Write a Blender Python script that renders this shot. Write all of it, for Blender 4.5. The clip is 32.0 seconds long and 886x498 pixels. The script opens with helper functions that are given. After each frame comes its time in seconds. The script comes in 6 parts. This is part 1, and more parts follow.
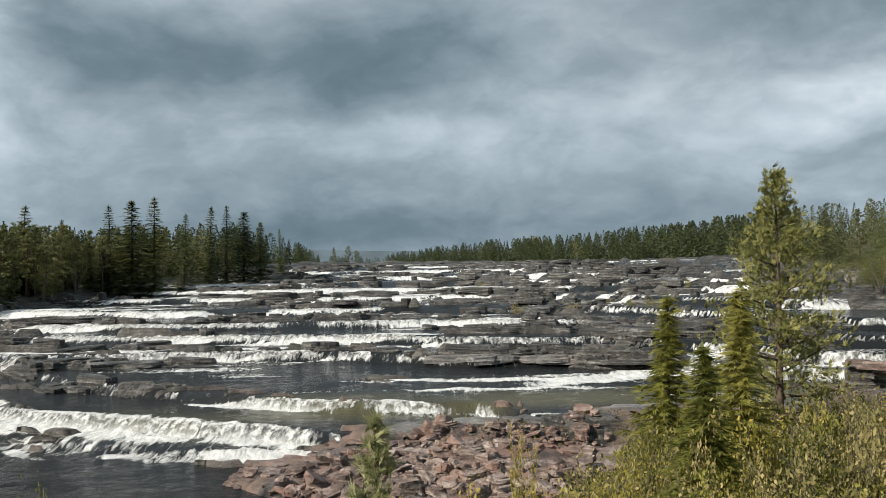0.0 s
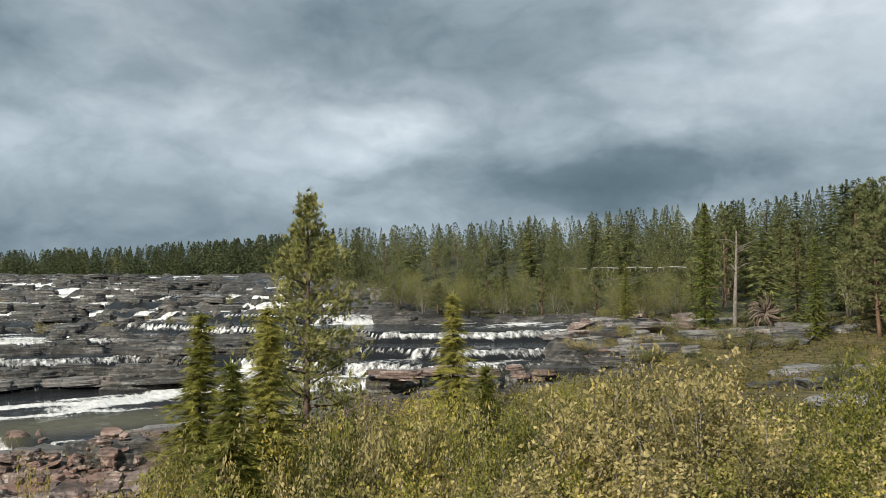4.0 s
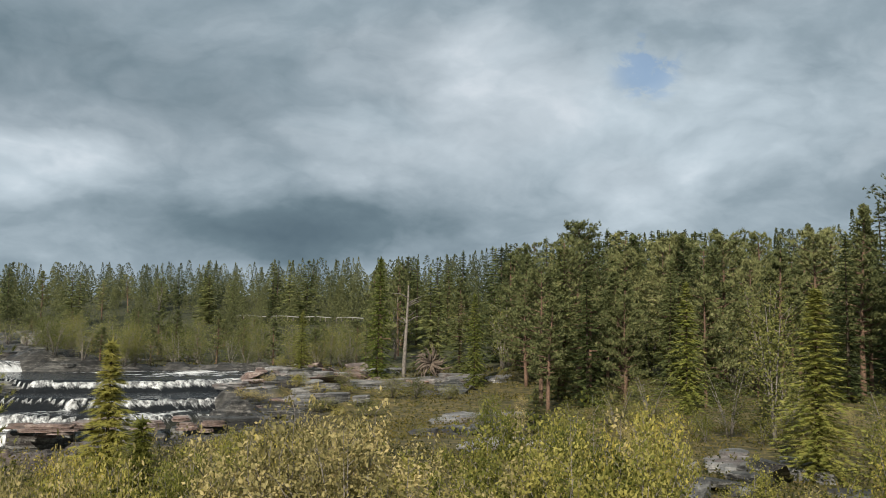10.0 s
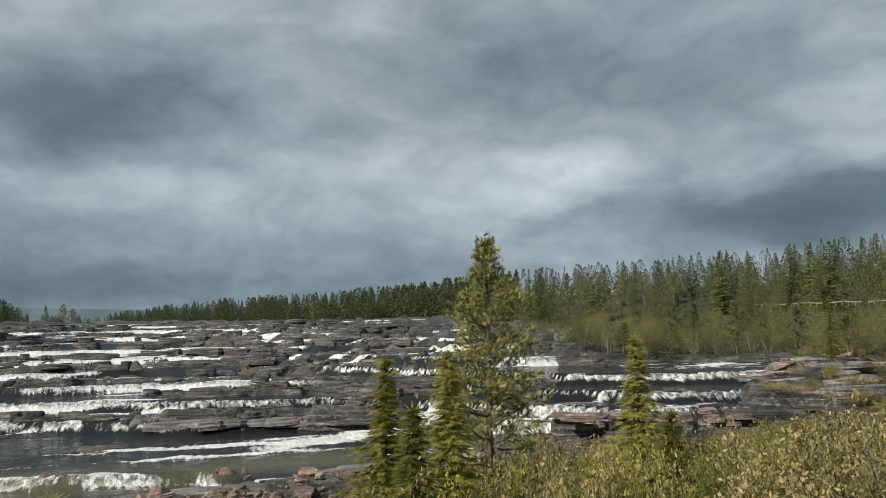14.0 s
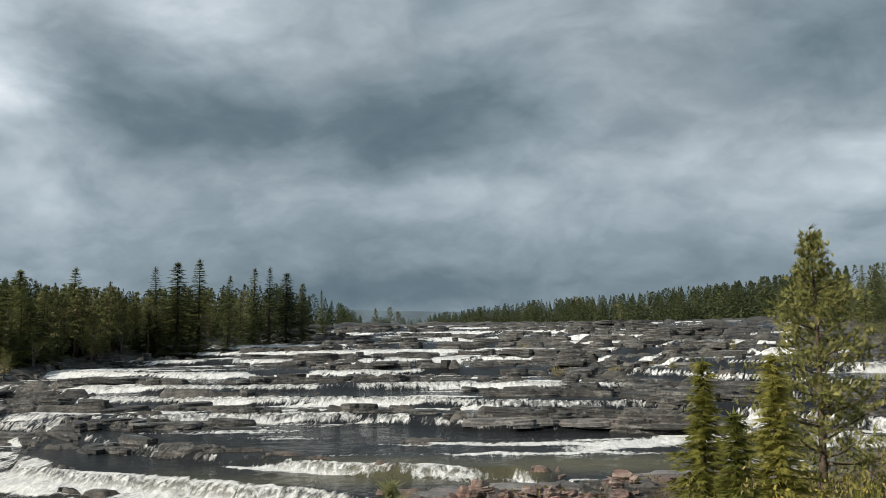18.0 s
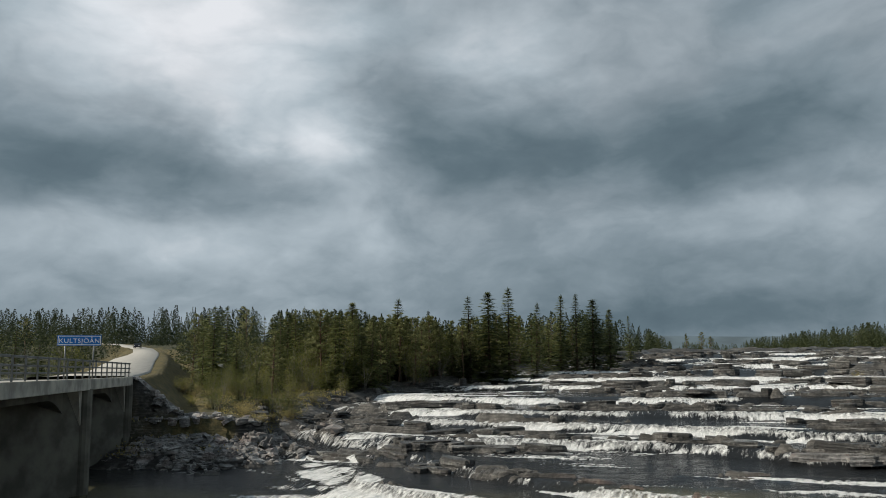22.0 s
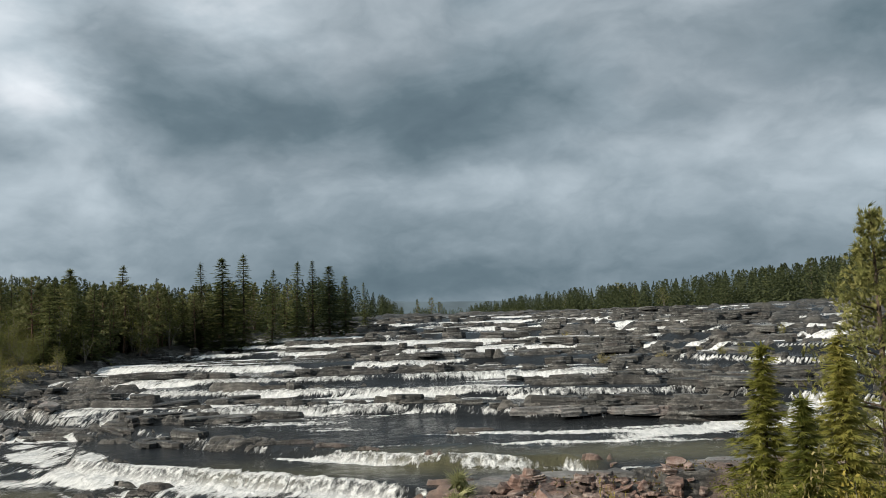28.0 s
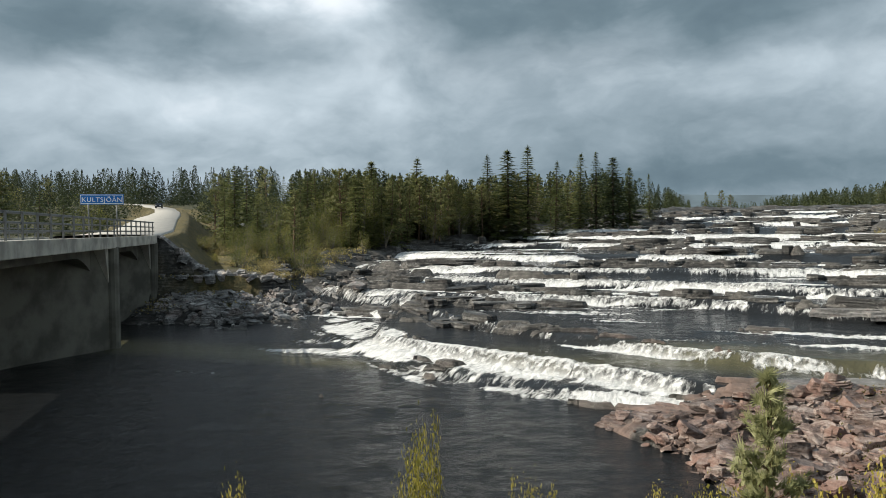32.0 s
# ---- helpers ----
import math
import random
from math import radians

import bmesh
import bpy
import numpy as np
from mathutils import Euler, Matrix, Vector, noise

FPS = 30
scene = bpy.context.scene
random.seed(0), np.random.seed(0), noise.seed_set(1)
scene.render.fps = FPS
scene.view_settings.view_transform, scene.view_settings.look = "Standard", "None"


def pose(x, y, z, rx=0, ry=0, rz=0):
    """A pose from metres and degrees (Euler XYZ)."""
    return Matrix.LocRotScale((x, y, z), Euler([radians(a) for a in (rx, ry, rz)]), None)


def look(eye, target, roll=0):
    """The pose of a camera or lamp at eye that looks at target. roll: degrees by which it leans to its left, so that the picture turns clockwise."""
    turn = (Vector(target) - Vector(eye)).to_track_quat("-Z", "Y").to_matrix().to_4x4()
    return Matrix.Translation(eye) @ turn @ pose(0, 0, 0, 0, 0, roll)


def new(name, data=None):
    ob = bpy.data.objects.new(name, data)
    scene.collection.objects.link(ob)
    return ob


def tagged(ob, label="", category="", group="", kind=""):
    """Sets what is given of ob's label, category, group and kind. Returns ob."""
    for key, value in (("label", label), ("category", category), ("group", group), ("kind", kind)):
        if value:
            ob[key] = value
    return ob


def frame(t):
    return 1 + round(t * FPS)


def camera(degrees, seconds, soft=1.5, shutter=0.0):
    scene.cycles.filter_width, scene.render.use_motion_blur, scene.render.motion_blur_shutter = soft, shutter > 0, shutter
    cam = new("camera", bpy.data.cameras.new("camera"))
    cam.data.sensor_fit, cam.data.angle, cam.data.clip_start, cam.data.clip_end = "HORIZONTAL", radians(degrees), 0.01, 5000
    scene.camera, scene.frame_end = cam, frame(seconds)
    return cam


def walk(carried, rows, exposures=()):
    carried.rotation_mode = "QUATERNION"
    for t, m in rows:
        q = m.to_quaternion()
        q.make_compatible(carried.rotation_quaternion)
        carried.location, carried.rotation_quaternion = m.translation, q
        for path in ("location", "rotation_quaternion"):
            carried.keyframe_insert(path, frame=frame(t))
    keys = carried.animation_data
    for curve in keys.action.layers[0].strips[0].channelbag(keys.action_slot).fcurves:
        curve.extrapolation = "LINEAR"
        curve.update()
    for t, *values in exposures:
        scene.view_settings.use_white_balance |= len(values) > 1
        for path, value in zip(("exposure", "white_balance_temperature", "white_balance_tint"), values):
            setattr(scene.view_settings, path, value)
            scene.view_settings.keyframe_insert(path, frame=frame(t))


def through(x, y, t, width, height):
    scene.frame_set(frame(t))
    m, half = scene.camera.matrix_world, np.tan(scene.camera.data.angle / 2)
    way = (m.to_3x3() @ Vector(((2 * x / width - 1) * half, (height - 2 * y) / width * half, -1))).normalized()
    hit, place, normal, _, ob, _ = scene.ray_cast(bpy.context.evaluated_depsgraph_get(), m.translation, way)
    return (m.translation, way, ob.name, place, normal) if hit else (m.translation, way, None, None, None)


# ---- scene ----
# The eye stands on the river bank beside a road bridge and turns from the rapids to the forest and back.
# seconds, heading (degrees clockwise from +y), pitch, lean to the right, place
WALK = [
    (0.0, -26.977, 1.945, 0.902, -0.229, 0.047, 6.458), (0.5, -23.202, 1.907, 0.18, -0.212, 0.023, 6.461),
    (1.0, -19.344, 2.022, 0.277, -0.188, 0.019, 6.464), (1.5, -15.615, 1.909, -0.317, -0.17, 0.017, 6.467),
    (2.0, -11.669, 1.864, -0.18, -0.109, 0.013, 6.481), (2.5, -8.43, 2.042, -0.009, -0.079, 0.003, 6.491),
    (3.0, -3.882, 1.889, -0.041, -0.069, -0.018, 6.484), (3.5, 0.109, 2.454, 0.055, -0.04, -0.021, 6.478),
    (5.5, 11.49, 2.944, 0.518, 0.143, 0.037, 6.449), (6.0, 15.192, 2.286, -0.297, 0.172, -0.016, 6.466),
    (6.5, 20.409, 2.393, -1.251, 0.193, -0.07, 6.489), (7.0, 22.767, 2.692, -1.156, 0.208, -0.119, 6.499),
    (7.5, 24.267, 3.515, -1.576, 0.206, -0.165, 6.505), (8.0, 26.98, 3.801, -1.542, 0.196, -0.203, 6.511),
    (8.5, 28.749, 5.214, -1.677, 0.174, -0.228, 6.515), (9.0, 28.232, 6.111, -1.423, 0.168, -0.247, 6.519),
    (9.5, 27.411, 6.011, -1.012, 0.167, -0.237, 6.514), (10.0, 24.683, 6.126, -0.96, 0.188, -0.218, 6.514),
    (10.5, 20.79, 6.255, -0.595, 0.216, -0.151, 6.525), (11.0, 17.521, 6.387, -0.605, 0.238, -0.081, 6.536),
    (11.5, 12.533, 6.224, -0.298, 0.242, -0.037, 6.545), (12.0, 8.186, 5.936, 0.061, 0.238, -0.014, 6.543),
    (12.5, 4.862, 6.052, 0.315, 0.221, 0.001, 6.551), (13.0, -0.103, 5.791, 0.864, 0.198, -0.024, 6.54),
    (13.5, -5.071, 5.359, 1.294, 0.176, -0.031, 6.536), (14.0, -9.135, 5.651, 1.187, 0.164, -0.022, 6.525),
    (14.5, -12.748, 5.706, 0.965, 0.144, -0.01, 6.523), (15.0, -16.63, 6.01, 0.83, 0.098, 0.0, 6.508),
    (15.5, -20.094, 5.545, 1.047, 0.064, 0.01, 6.51), (17.5, -27.856, 5.943, 1.053, 0.113, 0.029, 6.514),
    (18.0, -29.824, 6.106, 0.811, 0.08, 0.024, 6.518), (18.5, -34.274, 6.227, 0.99, 0.028, 0.007, 6.527),
    (19.0, -39.794, 6.289, 1.327, -0.035, 0.005, 6.524), (19.5, -42.982, 6.513, 0.97, -0.054, 0.036, 6.508),
    (20.0, -46.678, 6.395, 1.29, -0.027, 0.08, 6.489), (20.5, -48.912, 6.322, 1.047, 0.004, 0.114, 6.477),
    (21.0, -50.298, 6.471, 0.862, 0.032, 0.131, 6.482), (21.5, -49.861, 7.258, 0.149, 0.058, 0.131, 6.493),
    (22.0, -50.45, 8.162, 0.662, 0.064, 0.119, 6.497), (22.5, -47.904, 8.882, 0.395, 0.05, 0.076, 6.505),
    (23.0, -46.345, 9.198, 0.796, 0.032, 0.028, 6.512), (23.5, -43.253, 9.321, 1.254, 0.012, -0.011, 6.532),
    (24.0, -40.495, 9.516, 0.91, 0.023, -0.048, 6.544), (24.5, -38.448, 9.789, 1.02, 0.038, -0.061, 6.566),
    (25.0, -34.993, 9.857, 0.875, 0.065, -0.066, 6.564), (25.5, -32.715, 9.901, 0.986, 0.07, -0.057, 6.562),
    (27.5, -30.792, 6.576, 1.324, -0.194, 0.077, 6.48), (28.0, -32.515, 5.492, 1.971, -0.219, 0.093, 6.499),
    (28.5, -33.941, 4.15, 1.994, -0.236, 0.116, 6.481), (29.0, -35.959, 3.263, 1.856, -0.264, 0.137, 6.468),
    (29.5, -38.607, 2.235, 2.048, -0.294, 0.148, 6.468), (30.0, -42.055, 1.328, 1.521, -0.351, 0.186, 6.455),
    (30.5, -44.819, 0.116, 1.044, -0.406, 0.213, 6.449), (31.0, -47.297, -0.317, 0.931, -0.458, 0.222, 6.437),
    (31.5, -49.202, -0.874, 1.002, -0.489, 0.236, 6.425), (32.0, -51.746, -1.376, 0.801, -0.529, 0.252, 6.418),
]
cam = camera(55.6, 32.0, soft=0.8)


def aim(heading, pitch, lean, at):
    return pose(at[0], at[1], at[2], 90 + pitch, 0, -heading) @ pose(0, 0, 0, 0, 0, -lean)


walk(cam, [(t, aim(h, p, l, (x, y, z))) for t, h, p, l, x, y, z in WALK],
     [(0, 0.38), (3, 0.34), (6, 0.60), (8, 0.66), (9, 0.46), (10, 0.30), (11, 0.27), (13, 0.24), (15, 0.18), (18, 0.17), (21, 0.14), (22, -0.06), (23, -0.08), (25, -0.02), (28, 0.16), (30, 0.22), (32, 0.45)])

# ---- light: a sun between the clouds, behind and to the left of the eye ----
SUN_HEADING, SUN_HEIGHT = -140.0, 34.0
sun = new("sun", bpy.data.lights.new("sun", "SUN"))
sun.data.energy, sun.data.angle, sun.data.color = 5.0, radians(0.6), (1.0, 0.93, 0.80)
sun_way = Vector((math.sin(radians(SUN_HEADING)) * math.cos(radians(SUN_HEIGHT)),
                  math.cos(radians(SUN_HEADING)) * math.cos(radians(SUN_HEIGHT)), math.sin(radians(SUN_HEIGHT))))
sun.matrix_world = look(sun_way * 200, (0, 0, 0))


class Nodes:
    """Short hand for a node tree."""

    def __init__(self, tree):
        self.tree = tree
        tree.nodes.clear()

    def add(self, kind):
        return self.tree.nodes.new(kind)

    def link(self, a, b):
        self.tree.links.new(a, b)

    def put(self, socket, v):
        if hasattr(v, "is_output"):
            self.link(v, socket)
        elif v is not None:
            socket.default_value = v

    def math(self, op, a, b=None, c=None, clamp=False):
        n = self.tree.nodes.new("ShaderNodeMath")
        n.operation, n.use_clamp = op, clamp
        for i, v in enumerate((a, b, c)):
            self.put(n.inputs[i], v)
        return n.outputs[0]

    def vec(self, op, a, b=None, scale=None):
        n = self.tree.nodes.new("ShaderNodeVectorMath")
        n.operation = op
        self.put(n.inputs[0], a)
        self.put(n.inputs[1], b)
        if scale is not None:
            self.put(n.inputs["Scale"], scale)
        return n.outputs["Value"] if op in ("DOT_PRODUCT", "LENGTH", "DISTANCE") else n.outputs[0]

    def noise(self, vector, scale, detail=4.0, rough=0.55, distort=0.0, color=False):
        n = self.tree.nodes.new("ShaderNodeTexNoise")
        self.put(n.inputs["Vector"], vector)
        n.inputs["Scale"].default_value, n.inputs["Detail"].default_value = scale, detail
        n.inputs["Roughness"].default_value, n.inputs["Distortion"].default_value = rough, distort
        return n.outputs["Color" if color else "Fac"]

    def ramp(self, fac, stops):
        n = self.tree.nodes.new("ShaderNodeValToRGB")
        while len(n.color_ramp.elements) < len(stops):
            n.color_ramp.elements.new(0.5)
        for e, (p, c) in zip(n.color_ramp.elements, stops):
            e.position, e.color = p, (*c, 1) if len(c) == 3 else c
        self.put(n.inputs[0], fac)
        return n.outputs[0]

    def mix(self, fac, a, b, blend="MIX"):
        n = self.tree.nodes.new("ShaderNodeMix")
        n.data_type, n.blend_type = "RGBA", blend
        self.put(n.inputs[0], fac)
        for socket, v in ((n.inputs[6], a), (n.inputs[7], b)):
            self.put(socket, (*v, 1) if isinstance(v, tuple) and len(v) == 3 else v)
        return n.outputs[2]

    def fit(self, v, a, b, c=0.0, d=1.0):
        n = self.tree.nodes.new("ShaderNodeMapRange")
        n.interpolation_type = "SMOOTHSTEP"
        for s, x in zip(n.inputs[:5], (v, a, b, c, d)):
            self.put(s, x)
        return n.outputs[0]

    def attr(self, name):
        n = self.tree.nodes.new("ShaderNodeAttribute")
        n.attribute_name = name
        return n.outputs["Fac"]

    def chance(self):
        return self.tree.nodes.new("ShaderNodeObjectInfo").outputs["Random"]

    def island(self):
        return self.tree.nodes.new("ShaderNodeNewGeometry").outputs["Random Per Island"]

    def place(self, kind="Object"):
        return self.tree.nodes.new("ShaderNodeTexCoord").outputs[kind]

    def position(self):
        return self.tree.nodes.new("ShaderNodeNewGeometry").outputs["Position"]

    def bump(self, height, strength, distance=0.1):
        n = self.tree.nodes.new("ShaderNodeBump")
        n.inputs["Strength"].default_value, n.inputs["Distance"].default_value = strength, distance
        self.put(n.inputs["Height"], height)
        return n.outputs[0]


def way_of(heading, height):
    a, e = radians(heading), radians(height)
    return (math.sin(a) * math.cos(e), math.cos(a) * math.cos(e), math.sin(e))


# ---- sky: broken layer cloud over clear sky ----
world = bpy.data.worlds.new("sky")
scene.world = world
world.use_nodes = True
k = Nodes(world.node_tree)
sky = k.add("ShaderNodeTexSky")
sky.sky_type, sky.sun_disc = "NISHITA", False
sky.sun_elevation, sky.sun_rotation = radians(SUN_HEIGHT), radians(SUN_HEADING)
d = k.place("Generated")
sep = k.add("ShaderNodeSeparateXYZ")
k.link(d, sep.inputs[0])
up = k.math("MAXIMUM", sep.outputs[2], 0.0)
lift = k.math("ADD", up, 0.30)
flat = k.add("ShaderNodeCombineXYZ")
k.link(k.math("DIVIDE", sep.outputs[0], lift), flat.inputs[0])
k.link(k.math("DIVIDE", sep.outputs[1], lift), flat.inputs[1])
dome = k.vec("ADD", k.vec("SCALE", flat.outputs[0], scale=0.35), k.vec("MULTIPLY", d, (1.3, 1.3, 3.2)))
stir = k.vec("SUBTRACT", k.noise(dome, 2.4, 5, 0.5, color=True), (0.5, 0.5, 0.5))
warp = k.vec("ADD", dome, k.vec("SCALE", stir, scale=0.32))
big = k.math("SUBTRACT", k.noise(warp, 2.0, 5, 0.48), 0.5)
fine = k.math("SUBTRACT", k.noise(warp, 6.0, 6, 0.56), 0.5)
heap = k.math("ABSOLUTE", k.math("SUBTRACT", k.noise(warp, 3.4, 4, 0.45), 0.5))
cloud = k.math("ADD", k.math("MULTIPLY", big, 0.27), k.math("MULTIPLY", fine, 0.20))
cloud = k.math("ADD", cloud, k.math("MULTIPLY_ADD", heap, 0.34, 0.49))
# large cloud masses: heading, height, half width and half height in degrees, how much lighter
shift = k.add("ShaderNodeSeparateXYZ")
k.link(k.vec("SUBTRACT", k.noise(k.vec("MULTIPLY", d, (1.0, 1.0, 2.2)), 5.0, 5, 0.55, color=True), (0.5, 0.5, 0.5)), shift.inputs[0])
heading_of = k.math("MULTIPLY_ADD", k.math("ARCTAN2", sep.outputs[0], sep.outputs[1]), 57.2958, k.math("MULTIPLY", shift.outputs[0], 14.0))
height_of = k.math("MULTIPLY_ADD", k.math("ARCSINE", sep.outputs[2]), 57.2958, k.math("MULTIPLY", shift.outputs[1], 6.5))
for heading, height, wide, high, gain in (
        (-61.5, 16, 4, 2.0, 0.25), (-68, 22, 10, 4.0, 0.32), (-73, 13.5, 9, 3.0, -0.16), (-68, 8.5, 11, 1.8, 0.15), (-53, 18.5, 5, 3.5, -0.10),
        (-40, 14, 11, 3.4, -0.17), (-57, 11.5, 4, 3.5, 0.11), (-48, 8.5, 7, 2.0, 0.03), (-31, 9.6, 7, 1.9, 0.13), (-46, 21.5, 5, 2.4, 0.22),
        (-33, 3.6, 10, 2.0, -0.19), (-17, 11, 7, 2.2, 0.07), (-6, 17, 9, 3.0, -0.09), (-2, 9.4, 6, 1.9, 0.16), (15, 7.5, 9, 1.5, -0.25),
        (7, 16.5, 8, 3.0, -0.06), (28, 18.5, 6, 3.0, 0.07), (42, 13.5, 11, 4.0, 0.17), (54, 10, 5, 1.5, -0.10), (20, 12, 7, 2.0, 0.05)):
    u = k.math("DIVIDE", k.math("SUBTRACT", heading_of, heading), wide)
    v = k.math("DIVIDE", k.math("SUBTRACT", height_of, height), high)
    near = k.math("EXPONENT", k.math("MULTIPLY", k.math("MULTIPLY_ADD", u, u, k.math("MULTIPLY", v, v)), -0.7))
    cloud = k.math("MULTIPLY_ADD", near, gain, cloud)
shade = k.ramp(cloud, [(0.16, (0.064, 0.100, 0.130)), (0.36, (0.126, 0.178, 0.212)), (0.50, (0.238, 0.300, 0.345)), (0.66, (0.43, 0.505, 0.56)), (0.86, (0.78, 0.83, 0.88))])
# thicker cloud overhead has a warmer grey than the low, distant cloud
shade = k.mix(k.math("MULTIPLY", k.fit(big, -0.08, 0.12), k.fit(up, 0.10, 0.28, 0.0, 0.55)), shade, k.mix(1.0, shade, (1.06, 1.0, 0.98), "MULTIPLY"))
clear = k.mix(1.0, sky.outputs[0], (0.09, 0.09, 0.09), "MULTIPLY")
gap = k.fit(k.vec("DOT_PRODUCT", d, way_of(38.5, 18)), math.cos(radians(2.8)), 1.0, 0.0, 0.7)
gap = k.math("MULTIPLY", gap, k.fit(k.noise(warp, 9.0, 5, 0.6), 0.44, 0.56))
back = k.add("ShaderNodeBackground")
k.link(k.mix(gap, shade, clear), back.inputs[0])
back.inputs[1].default_value = 1.0
k.link(back.outputs[0], k.add("ShaderNodeOutputWorld").inputs[0])

# ---- materials ----


def material(name, rough=0.8, metal=0.0, spec=0.4):
    m = bpy.data.materials.new(name)
    m.use_nodes = True
    n = Nodes(m.node_tree)
    b = n.add("ShaderNodeBsdfPrincipled")
    n.link(b.outputs[0], n.add("ShaderNodeOutputMaterial").inputs[0])
    b.inputs["Roughness"].default_value, b.inputs["Metallic"].default_value = rough, metal
    b.inputs["Specular IOR Level"].default_value = spec
    return m, n, b


def plain(name, color, rough=0.7, metal=0.0, vary=0.25, scale=6.0, bump=0.15):
    """Paint or metal with faint stains."""
    m, n, b = material(name, rough, metal)
    spots = n.noise(n.place(), scale, 5)
    dark = tuple(c * (1 - vary) for c in color)
    n.link(n.mix(n.fit(spots, 0.35, 0.65), dark, color), b.inputs["Base Color"])
    n.link(n.bump(n.noise(n.place(), scale * 8, 3), bump, 0.02), b.inputs["Normal"])
    return m


def stone(name, dark, mid, light, pink=0.0):
    """Bedded rock: layers, stains, lichen and a wet sheen."""
    m, n, b = material(name, 0.55, spec=0.5)
    p = n.position()
    beds = n.vec("MULTIPLY", p, (0.35, 0.35, 5.0))
    layer = n.noise(beds, 1.3, 4, 0.6)
    stain = n.noise(p, 0.45, 4)
    grain = n.noise(p, 5.0, 6, 0.72)
    col = n.ramp(n.math("ADD", n.math("MULTIPLY", layer, 0.55), n.math("MULTIPLY", grain, 0.45)), [(0.40, dark), (0.5, mid), (0.61, light)])
    col = n.mix(n.fit(stain, 0.45, 0.7, 0.0, 0.8), col, tuple(0.55 * c for c in mid))
    col = n.mix(n.math("MULTIPLY", n.fit(n.noise(p, 0.8, 3), 0.5, 0.62), pink), col, (0.29, 0.16, 0.12))
    col = n.mix(n.fit(n.chance(), 0.3, 1.0, 0.0, 0.4), col, tuple(0.7 * (a + sum(mid) / 3) / 2 for a in dark))
    n.link(col, b.inputs["Base Color"])
    n.link(n.fit(stain, 0.3, 0.7, 0.3, 0.75), b.inputs["Roughness"])
    n.link(n.bump(n.math("ADD", n.math("MULTIPLY", layer, 1.0), n.math("MULTIPLY", grain, 0.7)), 1.0, 0.22), b.inputs["Normal"])
    return m


ROCK = stone("bedded_rock", (0.013, 0.013, 0.013), (0.055, 0.054, 0.05), (0.29, 0.285, 0.265), 0.05)
PINK_ROCK = stone("pink_rock", (0.05, 0.033, 0.027), (0.215, 0.150, 0.125), (0.50, 0.42, 0.375), 0.5)
RUBBLE = stone("grey_rubble", (0.06, 0.06, 0.06), (0.22, 0.213, 0.205), (0.46, 0.445, 0.425), 0.2)


def ground_material():
    """Rock where the bank is bare, heath and yellow grass elsewhere."""
    m, n, b = material("bank_ground", 0.85)
    p = n.position()
    layer = n.noise(n.vec("MULTIPLY", p, (0.4, 0.4, 8.0)), 1.2, 5, 0.7)
    grain = n.noise(p, 3.5, 6, 0.72)
    stain = n.noise(p, 0.35, 4)
    f = n.math("ADD", n.math("MULTIPLY", layer, 0.5), n.math("MULTIPLY", grain, 0.5))
    rock = n.ramp(f, [(0.42, (0.008, 0.008, 0.0075)), (0.5, (0.042, 0.039, 0.035)), (0.61, (0.22, 0.205, 0.185))])
    rock = n.mix(n.fit(stain, 0.45, 0.72, 0, 0.7), rock, (0.045, 0.042, 0.038))
    rock = n.mix(n.fit(n.attr("tone"), 0.45, 0.15, 0.0, 0.75), rock, (0.022, 0.021, 0.02))
    rock = n.mix(n.fit(n.attr("tone"), 0.6, 0.9, 0.0, 0.25), rock, (0.25, 0.235, 0.21))
    pinkish = n.mix(n.math("MULTIPLY", n.attr("pink"), n.fit(grain, 0.3, 0.6, 0.5, 1.0)), rock, (0.24, 0.165, 0.135))
    litter = n.ramp(n.noise(p, 0.9, 5, 0.7), [(0.35, (0.014, 0.017, 0.007)), (0.55, (0.04, 0.043, 0.016)), (0.7, (0.09, 0.08, 0.03))])
    # heath colours darkened to stand for shadow between the bushes
    heath = n.ramp(n.noise(p, 1.6, 6, 0.7), [(0.35, (0.032, 0.033, 0.012)), (0.5, (0.09, 0.075, 0.026)), (0.64, (0.19, 0.14, 0.052))])
    n.link(n.mix(n.attr("rock"), n.mix(n.attr("wood"), heath, litter), pinkish), b.inputs["Base Color"])
    n.link(n.math("SUBTRACT", 0.9, n.math("MULTIPLY", n.attr("rock"), n.fit(stain, 0.35, 0.65, 0.55, 0.2))), b.inputs["Roughness"])
    n.link(n.bump(f, 1.0, 0.3), b.inputs["Normal"])
    return m


